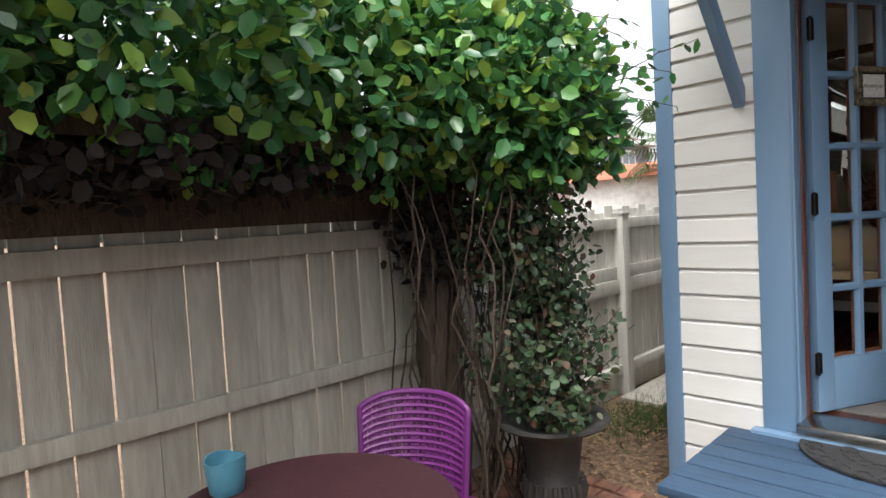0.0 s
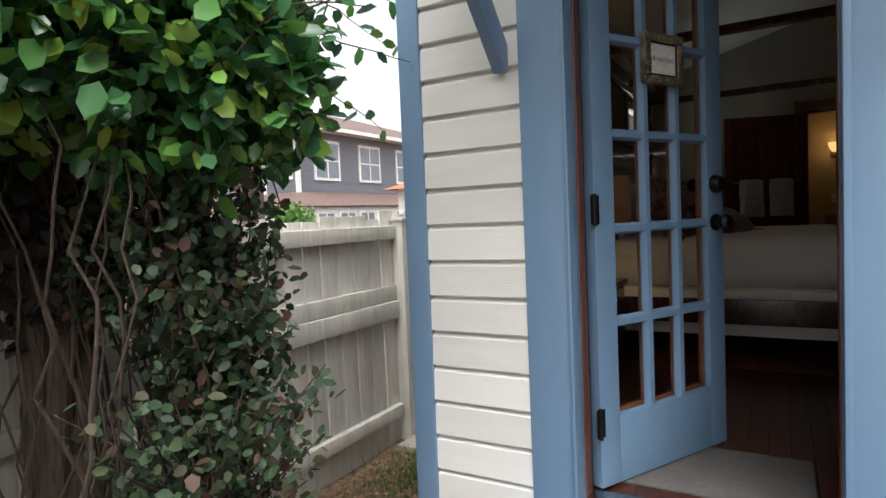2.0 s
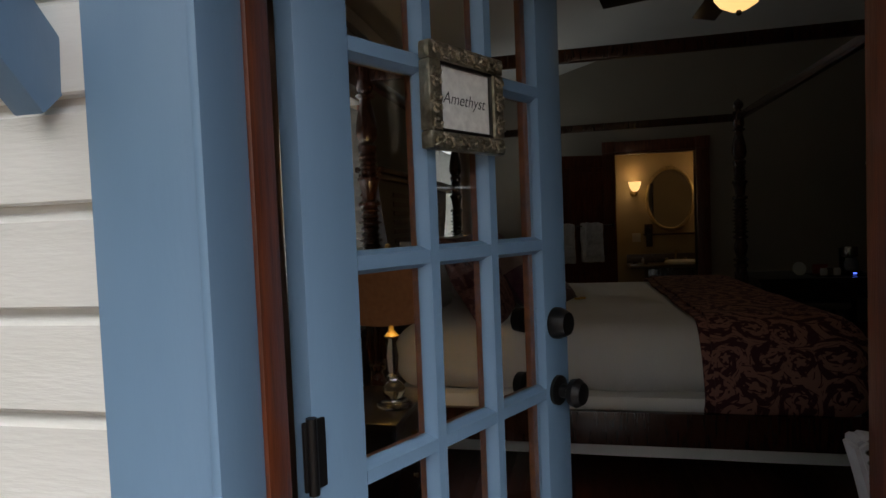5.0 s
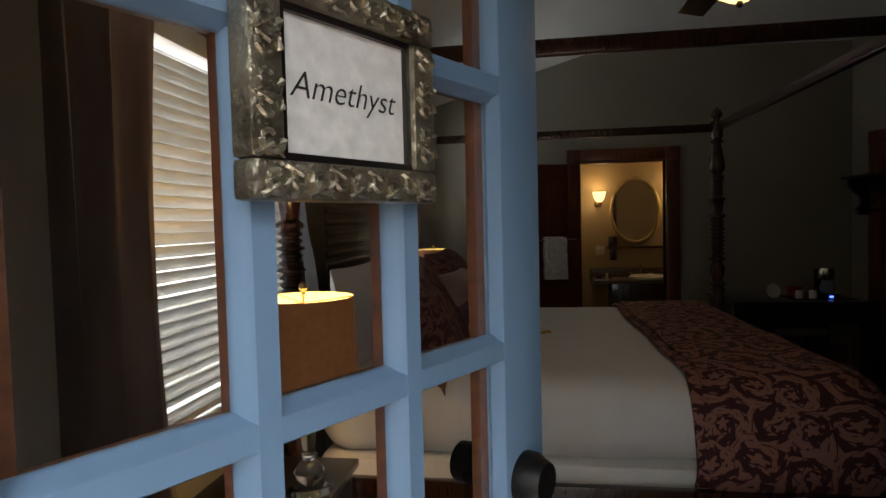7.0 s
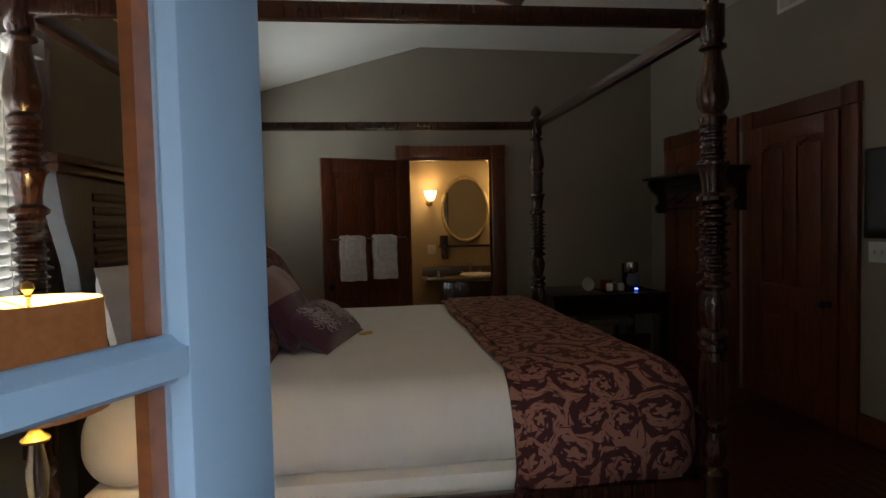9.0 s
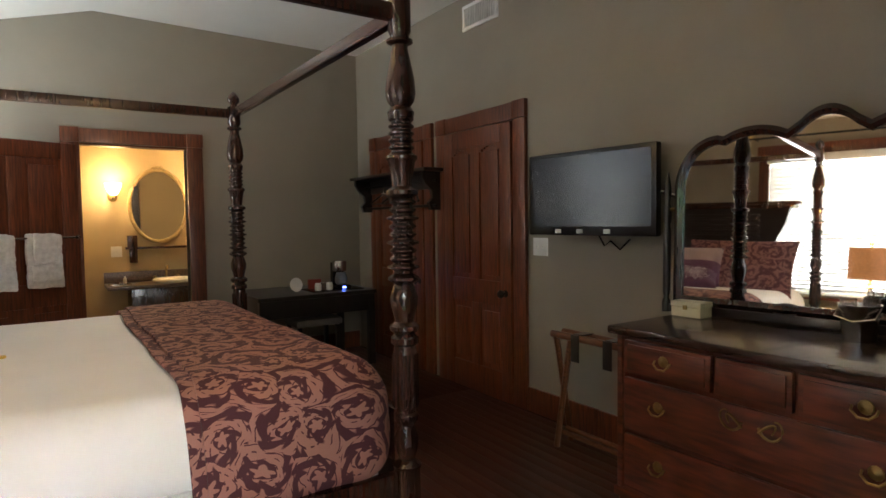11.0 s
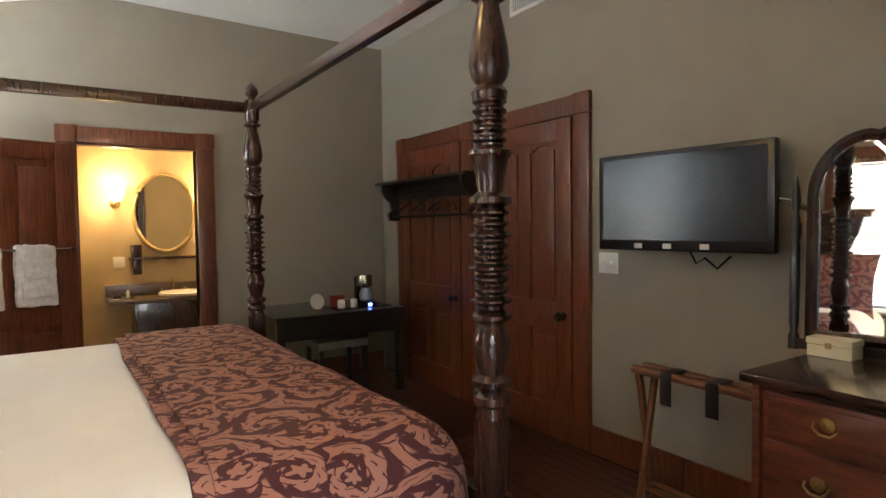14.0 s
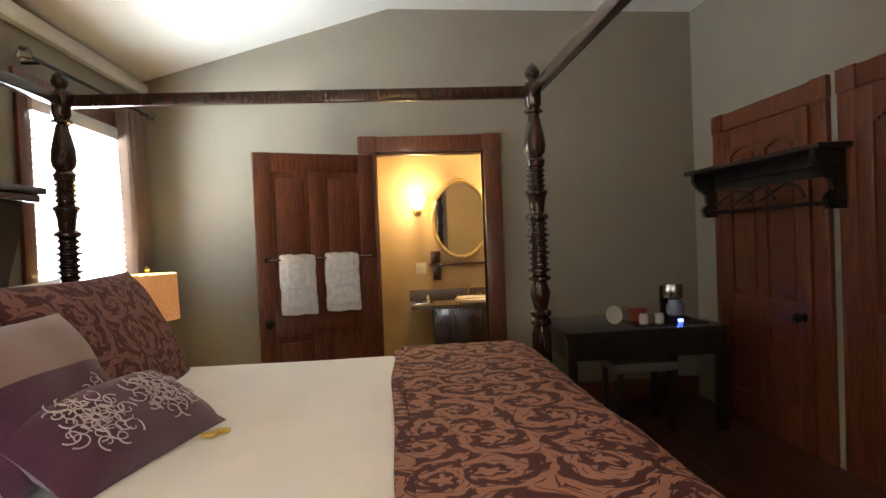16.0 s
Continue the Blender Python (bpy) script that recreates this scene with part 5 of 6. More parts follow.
part("saucer", lathe([(0.002, 0), (0.035, 0.002), (0.062, 0.012), (0.064, 0.015), (0.034, 0.006), (0.002, 0.005)], m=pose(1.98, 9.23, 0.765, 80, 0, 10), n=24), PORCELAIN, cup)
for k in range(3):
    solo("creamer_jar", lathe([(0.028, 0), (0.032, 0.01), (0.032, 0.05), (0.026, 0.06), (0.026, 0.068), (0.002, 0.07)], (2.16 + 0.055 * k, 9.14 + 0.02 * (k % 2), 0.709), 16), (PORCELAIN, STONE, PORCELAIN)[k], ("white", "brown", "white")[k] + " sugar jar on the coffee tray", "jar", "coffee tray jars")
solo("tea_packets", box(2.12, 2.24, 9.26, 9.30, 0.711, 0.80, 0.004, m=None), material("red_packet", (0.35, 0.05, 0.03), 0.5), "red tea packet box standing on the tray", "tea box")

# ---- bathroom door towels and bathroom ----
BD = SPACE[bpy.data.objects["bathroom_door"]]
bar = thing("towel_bar", "clear and chrome towel bar on the open door", "towel bar", BD @ pose(0.43, -0.04, 1.24))
part("bar", tube([(-0.37, -0.055, 0), (0.40, -0.055, 0)], 0.009, 10), CHROME, bar, local=True)
for x in (-0.34, 0.37):
    part("bracket", tube([(x, 0, 0), (x, -0.055, 0)], 0.014, 10), CHROME, bar, local=True)
    part("end_knob", lathe([(0.008, -0.02), (0.02, 0), (0.008, 0.02)], m=pose(x * 1.08, -0.055, 0, 0, 90, 0), n=12), CRYSTAL, bar, "clear end knob", local=True)
for x in (-0.16, 0.16):
    t = thing("towel", "white towels folded in layers over the bar", "towel", BD @ pose(0.43 + x, -0.095, 1.25), "door towels")
    part("bath_towel", softbox(-0.125, 0.125, -0.012, 0.035, -0.40, 0.022, 0.014, 0.015, 0.013, 11.0), TOWEL, t, local=True)
    part("hand_towel", softbox(-0.085, 0.085, -0.032, -0.008, -0.20, 0.028, 0.011, 0.014, 0.014, 14.0), TOWEL, t, local=True)
    part("washcloth", softbox(-0.10, 0.10, -0.030, -0.008, -0.34, -0.215, 0.011, 0.014, 0.014, 15.0), TOWEL, t, local=True)


def oval_mirror():
    cx, y, cz, rx, rz = 1.20, 11.57, 1.545, 0.30, 0.41
    t = thing("oval_mirror", "oval mirror in a pale gilt beaded frame", "mirror", pose(cx, y, cz))
    part("frame", tube([(cx + rx * math.cos(q), y, cz + rz * math.sin(q)) for q in np.linspace(0, 2 * math.pi, 48)], 0.022, 8), GOLD, t)
    own = bmesh.new()
    own.faces.new([own.verts.new((cx + rx * math.cos(q), y - 0.002, cz + rz * math.sin(q))) for q in np.linspace(0, 2 * math.pi, 48, endpoint=False)])
    bmesh.ops.recalc_face_normals(own, faces=own.faces[:])
    part("mirror_glass", own, MIRROR, t)
    part("crest", tube([(cx - 0.07, y - 0.01, cz + rz + 0.015), (cx - 0.03, y - 0.012, cz + rz + 0.035), (cx, y - 0.012, cz + rz + 0.03), (cx + 0.03, y - 0.012, cz + rz + 0.035), (cx + 0.07, y - 0.01, cz + rz + 0.015)], 0.012, 8), GOLD, t)


oval_mirror()
for x in (0.737, 1.66):
    t = thing("wall_sconce", "lit glass cup sconce on the bathroom wall", "wall lamp", pose(x, 11.58, 1.66), "bathroom sconces")
    part("backplate", lathe([(0.05, 0), (0.05, 0.012), (0.03, 0.02)], m=pose(x, 11.60, 1.64, 90, 0, 0), n=20), BRASS, t)
    part("arm", tube([(x, 11.58, 1.64), (x, 11.50, 1.625), (x, 11.45, 1.65)], 0.008, 8), BRASS, t)
    g = part("shade", lathe([(0.03, 1.66), (0.055, 1.69), (0.075, 1.74), (0.085, 1.79), (0.082, 1.79), (0.06, 1.72), (0.03, 1.68)], (x, 11.45, 0), 20), LAMP_GLOBE, t, "glowing ribbed glass cup")
    g.visible_shadow = False
van = thing("washstand", "dark wooden washstand with brown stone top", "washstand", pose(1.3, 11.3, 0))
part("counter", box(0.62, 1.95, 11.10, 11.60, 0.64, 0.68, 0.01), STONE, van, "polished brown stone")
part("backsplash", box(0.62, 1.95, 11.57, 11.60, 0.68, 0.80, 0.004), STONE, van)
part("cabinet_body", box(0.85, 1.85, 11.18, 11.59, 0.0, 0.64, 0.004), DARK_WOOD, van)
part("basin", lathe([(0.21, 0.68), (0.225, 0.69), (0.225, 0.715), (0.205, 0.725), (0.18, 0.70), (0.05, 0.69), (0.002, 0.69)], (1.30, 11.32, 0), 32), PORCELAIN, van, "white oval basin")
part("faucet", tube([(1.25, 11.53, 0.68), (1.25, 11.53, 0.83), (1.25, 11.50, 0.86), (1.25, 11.44, 0.855), (1.25, 11.42, 0.82)], 0.012, 10), BRASS, van)
for x in (1.13, 1.37):
    part("tap", lathe([(0.018, 0), (0.012, 0.04), (0.024, 0.05), (0.024, 0.06), (0.004, 0.065)], (x, 11.53, 0.68), 12), BRASS, van)
sh = thing("bath_shelf", "dark wooden shelf below the oval mirror", "shelf", pose(1.3, 11.55, 1.05))
part("shelf_board", box(0.84, 1.75, 11.49, 11.60, 1.055, 1.08, 0.004), DARK_WOOD, sh)
for x in (0.92, 1.64):
    part("bracket", box(x - 0.04, x + 0.04, 11.53, 11.60, 0.90, 1.055, 0.008), DARK_WOOD, sh)
sp = thing("switch_plate", "cream switch plate on the bathroom wall", "switch", pose(0.76, 11.6, 1.03))
part("plate", box(0.70, 0.81, 11.594, 11.60, 0.97, 1.09, 0.003), PLATE, sp)
part("toggle", box(0.75, 0.762, 11.586, 11.594, 1.02, 1.04), PLATE, sp)
dish = thing("soap_tray", "small glass tray with toiletries on the counter", "tray", pose(0.75, 11.3, 0.68))
part("tray_base", box(0.64, 0.86, 11.22, 11.36, 0.681, 0.695, 0.004), CHROME, dish)
part("bottle", lathe([(0.016, 0), (0.018, 0.05), (0.008, 0.06), (0.008, 0.075), (0.001, 0.076)], (0.80, 11.30, 0.695), 12), PLATE, dish)
part("soap", box(0.67, 0.74, 11.27, 11.31, 0.695, 0.715, 0.006), DARK_WOOD, dish)
solo("tissue_box", box(0.86, 0.96, 11.50, 11.59, 1.081, 1.21, 0.005), DARK_WOOD, "brown tissue box on the bathroom shelf", "tissue box")
solo("shower_curtain", curtain(9.95, 10.35, 2.2, 0.004, 31), material("cream_curtain", (0.70, 0.62, 0.42), 0.8), "cream curtain hanging inside the bathroom", "curtain").location = (1.45 + 0.10, 0.35, 0)

# ---- by the entrance: upholstered chair, floor mat ----
def side_chair():
    x0, x1, yb = 0.43, 0.93, 4.36
    t = thing("side_chair", "pale velvet chair with a nail-studded back by the door", "chair", pose(0.68, 4.2, 0))
    own = bmesh.new()
    pts = [(0.06, 0.45), (0.045, 0.66), (0.02, 0.78), (0.0, 0.855), (0.02, 0.87), (0.12, 0.855), (0.25, 0.85), (0.38, 0.855), (0.48, 0.87), (0.5, 0.855), (0.48, 0.78), (0.455, 0.66), (0.44, 0.45)]
    a = [own.verts.new((x0 + u, yb - 0.035, z)) for u, z in pts]
    b = [own.verts.new((x0 + u, yb + 0.035, z)) for u, z in pts]
    own.faces.new(a[::-1])
    own.faces.new(b)
    for i in range(len(pts)):
        own.faces.new((a[i], b[i], b[(i + 1) % len(pts)], a[(i + 1) % len(pts)]))
    bmesh.ops.recalc_face_normals(own, faces=own.faces[:])
    bmesh.ops.bevel(own, geom=own.edges[:], offset=0.008, segments=2, affect="EDGES")
    back = part("backrest", own, CHAIR_FABRIC, t)
    for u, z in [(0.018 + 0.012 * k + (0.0 if k < 3 else 0), 0.845 - 0.022 * k) for k in range(1)] + [(0.022 + 0.004 * k, 0.825 - 0.024 * k) for k in range(11)] + [(0.045 + 0.024 * k, 0.838) for k in range(17)]:
        part("stud", lathe([(0.006, 0), (0.005, 0.003), (0.001, 0.004)], m=pose(x0 + u + 0.004, yb - 0.035, z, 90, 0, 0), n=8), CHROME, back, "steel nailhead")
    part("seat", softbox(x0 + 0.03, x1 - 0.03, yb - 0.02, yb + 0.46, 0.36, 0.47, 0.04, 0.05), CHAIR_FABRIC, t)
    for x in (x0 + 0.07, x1 - 0.07):
        for y in (yb + 0.02, yb + 0.42):
            part("leg", tube([(x, y, 0.37), (x, y, 0.0)], 0.02, 8, 0.012), BLACK_WOOD, t)


side_chair()
solo("floor_mat", box(-0.44, 0.19, 3.93, 4.38, 0.0, 0.010, 0.003), MAT_GREY, "flat grey mat inside the door", "floor mat")

# ---- garden: fence ----
FX = -2.2
fence = thing("fence", "weathered white board fence with rails", "fence", pose(FX, 3.5, -0.51))
frng = random.Random(4)
# near boards take the copy with shade in its colour, far boards the white
board_me = [mesh_of(box(-0.010, 0.010, 0.003, w, -0.16 - 0.34, 1.14 - 0.03 * j, 0.003), "board", mat) for mat in (SHADED_FENCE, FENCE_PAINT) for j, w in enumerate((0.138, 0.141, 0.135))]
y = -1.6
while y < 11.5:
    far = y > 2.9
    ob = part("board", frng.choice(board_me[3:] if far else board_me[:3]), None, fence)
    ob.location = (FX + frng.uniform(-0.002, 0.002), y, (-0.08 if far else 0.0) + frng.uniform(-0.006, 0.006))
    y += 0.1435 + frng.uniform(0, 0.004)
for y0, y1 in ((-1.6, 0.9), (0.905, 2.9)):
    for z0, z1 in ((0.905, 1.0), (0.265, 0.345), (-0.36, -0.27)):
        part("rail", box(FX + 0.011, FX + 0.05, y0, y1, z0, z1, 0.005), SHADED_FENCE, fence)
for y0, y1 in ((2.9, 5.07), (5.18, 7.4), (7.51, 9.8)):
    for z0, z1, d in ((0.87, 0.96, 0.04), (0.46, 0.56, 0.028), (0.34, 0.455, 0.045), (-0.33, -0.25, 0.045)):
        part("rail", box(FX + 0.011, FX + 0.011 + d, y0, y1, z0, z1, 0.005), FENCE_PAINT, fence)
    part("kickboard", box(FX - 0.02, FX + 0.008, y0, y1, -0.52, -0.36, 0.004), FENCE_PAINT, fence)
for y in (-1.6, 2.9, 5.125, 7.455):
    part("post", box(FX + 0.012, FX + 0.10, y - 0.05, y + 0.05, -0.55, 0.985, 0.006), FENCE_PAINT, fence)
    part("post_cap", box(FX + 0.0, FX + 0.112, y - 0.062, y + 0.062, 0.985, 1.01, 0.006), FENCE_PAINT, fence)
solo("side_path", box(-2.1, -1.75, 4.9, 11, -0.515, -0.47, 0.01), STUCCO_PATH, "pale concrete edging along the fence foot", "path", kind="structure")

# ---- garden: vine over the fence ----
vrng = np.random.default_rng(7)


def blob_points(count, c, r, shell=0.55):
    d = vrng.normal(size=(count, 3))
    d /= np.linalg.norm(d, axis=1, keepdims=True)
    return np.array(c) + d * np.array(r) * (vrng.uniform(shell, 1.0, (count, 1)) + 0.10 * np.sin(d[:, :1] * 7 + d[:, 1:2] * 9))


vine = thing("climbing_vine", "dense glossy green vine spilling over the fence on an old trunk", "vine", pose(-2.0, 2.85, -0.51))
masses = [(3600, (-1.95, 0.55, 1.75), (0.62, 0.9, 0.50)), (3800, (-1.90, 1.5, 1.72), (0.60, 0.8, 0.50)), (3800, (-1.90, 2.35, 1.70), (0.58, 0.75, 0.52)),
          (3500, (-1.78, 2.88, 1.68), (0.60, 0.52, 0.52)), (2500, (-1.48, 2.98, 1.56), (0.44, 0.40, 0.46)), (1200, (-2.0, 2.6, 2.15), (0.4, 1.0, 0.25)), (420, (-1.24, 3.05, 1.44), (0.24, 0.25, 0.30)),
          # these two masses are never in view; added to keep skylight off the yard
          (3000, (-1.95, -0.8, 1.8), (0.62, 0.95, 0.55)), (6500, (-0.55, -0.1, 2.75), (1.4, 1.6, 0.22))]
for k, (cnt, c, r) in enumerate(masses):
    pts = blob_points(cnt, c, r)
    out = (pts - np.array(c)) / np.array(r)
    tagged(part("crown", leaves("crown", pts, (0.055, 0.098), LEAF, 0.35, 20 + k, out * 0.5), None, vine, "glossy oval green leaves"), kind="stuff")
pts = np.concatenate([blob_points(3400, (-1.58, 3.02, 0.92), (0.40, 0.30, 0.46), 0.1), blob_points(1100, (-1.45, 3.08, 0.55), (0.28, 0.26, 0.40), 0.1), blob_points(400, (-1.65, 3.05, 0.25), (0.35, 0.3, 0.4), 0.1)])
tagged(part("hanging_leaves", leaves("hanging_leaves", pts, (0.03, 0.055), LEAF_DARK, 0.6, 55), None, vine, "small dark hanging leaves"), kind="stuff")
# dry tangle filling the underside, coloured near-black to stand in for shade
dark_fill = np.concatenate([blob_points(2400, (-1.98, 1.2, 1.30), (0.42, 1.7, 0.17), 0.1), blob_points(1300, (-2.0, 2.85, 1.0), (0.24, 0.30, 0.40), 0.2)])
tagged(part("dead_leaves", leaves("dead_leaves", dark_fill, (0.05, 0.09), material("shaded_dead_leaf", (0.016, 0.012, 0.009), 0.9), 0.5, 77), None, vine, "dry inner leaves coloured near-black for the shade inside"), kind="stuff")
trunk = bmesh.new()
for k in range(7):
    a = k * 0.9
    tube([(-2.0 + 0.07 * math.cos(a + z * 1.3), 2.84 + 0.085 * math.sin(a + z * 1.3), -0.52 + z) for z in np.linspace(0, 1.9, 14)], 0.052, 8, 0.03, bm=trunk)
part("trunk", trunk, BARK, vine, "twisted woody trunk")
stems = bmesh.new()
srng = random.Random(12)
for k in range(60):
    y0, x0 = 2.84 + srng.uniform(-0.3, 0.4), -2.05 + srng.uniform(-0.05, 0.6)
    pts, px, py = [], x0, y0
    for z in np.linspace(-0.5, 1.35, 15):
        px += srng.uniform(-0.045, 0.045)
        py += srng.uniform(-0.055, 0.055)
        pts.append((max(-2.13, px), py, z))
    tube(pts, srng.uniform(0.004, 0.010), 5, 0.003, bm=stems)
for k in range(110):
    y0 = srng.uniform(-0.2, 2.8)
    pts, px, py, z = [], -2.12 + srng.uniform(0, 0.3), y0, 1.28
    for q in range(8):
        pts.append((max(-2.14, px), py, z))
        px += srng.uniform(-0.03, 0.03)
        py += srng.uniform(-0.06, 0.06)
        z -= srng.uniform(-0.01, 0.055)
    tube(pts, 0.0045, 4, 0.002, bm=stems)
tagged(part("stems", stems, BARK, vine, "thin bare brown stems"), kind="stuff")
# dark bars and a long board, added to blacken the space under the leaves
arb = bmesh.new()
for x in (-2.16, -1.95, -1.74):
    box(x - 0.02, x + 0.02, -1.2, 3.2, 1.34, 1.41, bm=arb)
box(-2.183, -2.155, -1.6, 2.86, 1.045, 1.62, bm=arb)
part("trellis", arb, BARK, vine, "dark wooden bars and a backing board added for shade")
tend = bmesh.new()
tip_pts = []
for k in range(16):
    p = Vector((-1.32 + srng.uniform(-0.2, 0.2), 3.0 + srng.uniform(-0.2, 0.2), 1.65 + srng.uniform(-0.35, 0.4)))
    d = Vector((srng.uniform(0.0, 0.6), srng.uniform(0.1, 0.6), srng.uniform(-0.1, 0.8))).normalized()
    pts = []
    for q in range(9):
        pts.append(tuple(p))
        if q > 1:
            tip_pts.append(tuple(p))
        p = p + d * 0.055
        d = (d + Vector((srng.uniform(-0.25, 0.25), srng.uniform(-0.25, 0.25), srng.uniform(-0.28, 0.12)))).normalized()
    tube(pts, 0.0035, 4, 0.0015, bm=tend)
part("tendrils", tend, BARK, vine, "thin reaching shoots")
tagged(part("young_leaves", leaves("young_leaves", tip_pts, (0.045, 0.07), LEAF, 0.1, 91), None, vine, "bright young leaves"), kind="stuff")

# ---- garden: urn with shrub ----
urn = thing("garden_urn", "black cast iron urn with a fluted foot", "urn", pose(-1.33, 2.88, -0.51))
ux, uy = -1.33, 2.88
part("urn_body", lathe([(0.17, -0.51), (0.17, -0.46), (0.10, -0.43), (0.08, -0.38), (0.10, -0.34), (0.13, -0.30), (0.14, -0.24), (0.13, -0.19), (0.12, -0.17), (0.125, -0.10), (0.14, 0.0), (0.17, 0.04), (0.24, 0.065), (0.265, 0.085), (0.26, 0.10), (0.225, 0.095), (0.16, 0.05), (0.13, 0.03), (0.002, 0.03)], (ux, uy, 0), 40), URN, urn)
fl = bmesh.new()
for k in range(20):
    a = 2 * math.pi * k / 20
    tube([(ux + r * math.cos(a), uy + r * math.sin(a), z) for r, z in ((0.10, -0.34), (0.13, -0.30), (0.141, -0.24), (0.13, -0.19))], 0.014, 6, bm=fl)
part("gadrooning", fl, URN, urn, "fluted lower bowl")
shrub = thing("potted_shrub", "sparse dark rose shrub growing in the urn", "shrub", pose(ux, uy, 0.03))
br = bmesh.new()
lp = []
for k in range(46):
    a, r = srng.uniform(0, 6.28), srng.uniform(0.1, 0.40)
    h = srng.uniform(0.15, 0.55)
    pts = [(ux + 0.03 * math.cos(a), uy + 0.03 * math.sin(a), 0.03), (ux + r * 0.4 * math.cos(a), uy + r * 0.4 * math.sin(a), 0.03 + h * 0.6), (ux + r * math.cos(a + 0.3), uy + r * math.sin(a + 0.3), 0.03 + h)]
    tube(pts, 0.006, 5, 0.002, bm=br)
    for q in range(26):
        f = srng.uniform(0.25, 1)
        lp.append((ux + r * f * math.cos(a + 0.3 * f) + srng.gauss(0, 0.035), uy + r * f * math.sin(a + 0.3 * f) + srng.gauss(0, 0.035), 0.03 + h * f + srng.gauss(0, 0.03)))
part("branches", br, BARK, shrub)
tagged(part("foliage", leaves("foliage", lp, (0.03, 0.055), LEAF_DARK, 0.3, 66), None, shrub, "small dark green and reddish leaves"), kind="stuff")

# ---- garden: table, cup, wicker chair ----
tx, ty = -1.15, 1.48
tb = thing("bistro_table", "round dark red garden table", "table", pose(tx, ty, -0.51))
part("tabletop", lathe([(0.40, 0.222), (0.418, 0.228), (0.420, 0.240), (0.412, 0.25), (0.002, 0.251)], (tx, ty, 0), 56), TABLE_TOP, tb)
part("pedestal", lathe([(0.22, -0.51), (0.22, -0.49), (0.04, -0.46), (0.03, 0.20), (0.12, 0.222)], (tx, ty, 0), 24), BLACK_METAL, tb)
cx, cy = -1.46, 1.395
own = bmesh.new()
rings = []
for r, z in ((0.045, 0.251), (0.050, 0.256), (0.056, 0.30), (0.059, 0.33), (0.060, 0.356), (0.055, 0.356), (0.051, 0.30), (0.044, 0.262)):
    rings.append([own.verts.new((cx + r * (1 + 0.03 * math.sin(3 * q)) * math.cos(q), cy + r * math.sin(q), z + (0.006 * math.sin(2 * q + 1) if z > 0.34 else 0))) for q in np.linspace(0, 2 * math.pi, 28, endpoint=False)])
for a, b in zip(rings, rings[1:]):
    for i in range(28):
        own.faces.new((a[i], a[(i + 1) % 28], b[(i + 1) % 28], b[i]))
own.faces.new(rings[0][::-1])
own.faces.new(rings[-1])
solo("ceramic_cup", own, CUP_BLUE, "turquoise ribbed ceramic cup on the red table", "cup")


def wicker_chair():
    m = pose(-1.42, 2.04, -0.51, 0, 0, 30)
    t = thing("wicker_chair", "purple openwork resin chair at the table", "chair", m)

    def shell(u, v):
        """The back wraps round: u across, v up."""
        a = (u - 0.5) * 2.0
        r = 0.25 + 0.02 * v
        top = 0.84 - 0.05 * abs(2 * u - 1) ** 2.5
        z = 0.42 + (top - 0.42) * v
        return Vector((r * math.sin(a), 0.02 + r * math.cos(a) * 0.62 + 0.06 * v, z))
    weave = bmesh.new()
    for k in range(21):
        tube([shell(k / 20, v) for v in np.linspace(0, 1, 9)], 0.0085, 5, bm=weave)
    for k in range(15):
        tube([shell(u, k / 15) + Vector((0, -0.003, 0)) for u in np.linspace(0, 1, 17)], 0.0085, 5, bm=weave)
    for k in range(34):
        u = srng.uniform(0, 0.9)
        tube([shell(min(1, u + 0.10 * s), srng.uniform(0, 1)) for s in (0, 0.5, 1)], 0.006, 5, bm=weave)
    part("woven_back", weave, PURPLE, t, "openwork woven back", local=True)
    edge = [shell(0, v) for v in np.linspace(0, 1, 8)] + [shell(u, 1) for u in np.linspace(0, 1, 25)] + [shell(1, v) for v in np.linspace(1, 0, 8)]
    part("back_rim", tube(edge, 0.013, 8), PURPLE, t, local=True)
    part("seat", softbox(-0.24, 0.24, -0.24, 0.20, 0.40, 0.44, 0.018, 0.04), PURPLE, t, local=True)
    for x in (-0.2, 0.2):
        for y in (-0.2, 0.17):
            part("leg", tube([(x, y, 0.41), (x * 1.1, y * 1.1, 0.0)], 0.016, 8, 0.013), PURPLE, t, local=True)


wicker_chair()

# ---- garden: pavers, mulch chips, grass ----
pav = thing("brick_paving", "old red brick pavers by the urn", "paving", pose(-1.4, 3.0, -0.51), kind="structure")
brick_me = [mesh_of(box(-0.098, 0.098, -0.047, 0.047, 0, 0.05, 0.006), "brick", BRICK) for _ in range(2)]
for i in range(22):
    for j in range(10):
        ob = part("brick", brick_me[(i + j) % 2], None, pav)
        ob.matrix_basis = pose(-2.0 + 0.203 * (j + 0.5 * (i % 2)) * 0.66, 1.35 + 0.101 * i, -0.525 + srng.uniform(-0.004, 0.006), srng.uniform(-1, 1), srng.uniform(-1, 1), srng.uniform(-2.5, 2.5)) @ Matrix.Diagonal((0.63, 0.95, 1, 1))
chips = bmesh.new()
me = bpy.data.meshes.new("mulch")
verts, faces = [], []
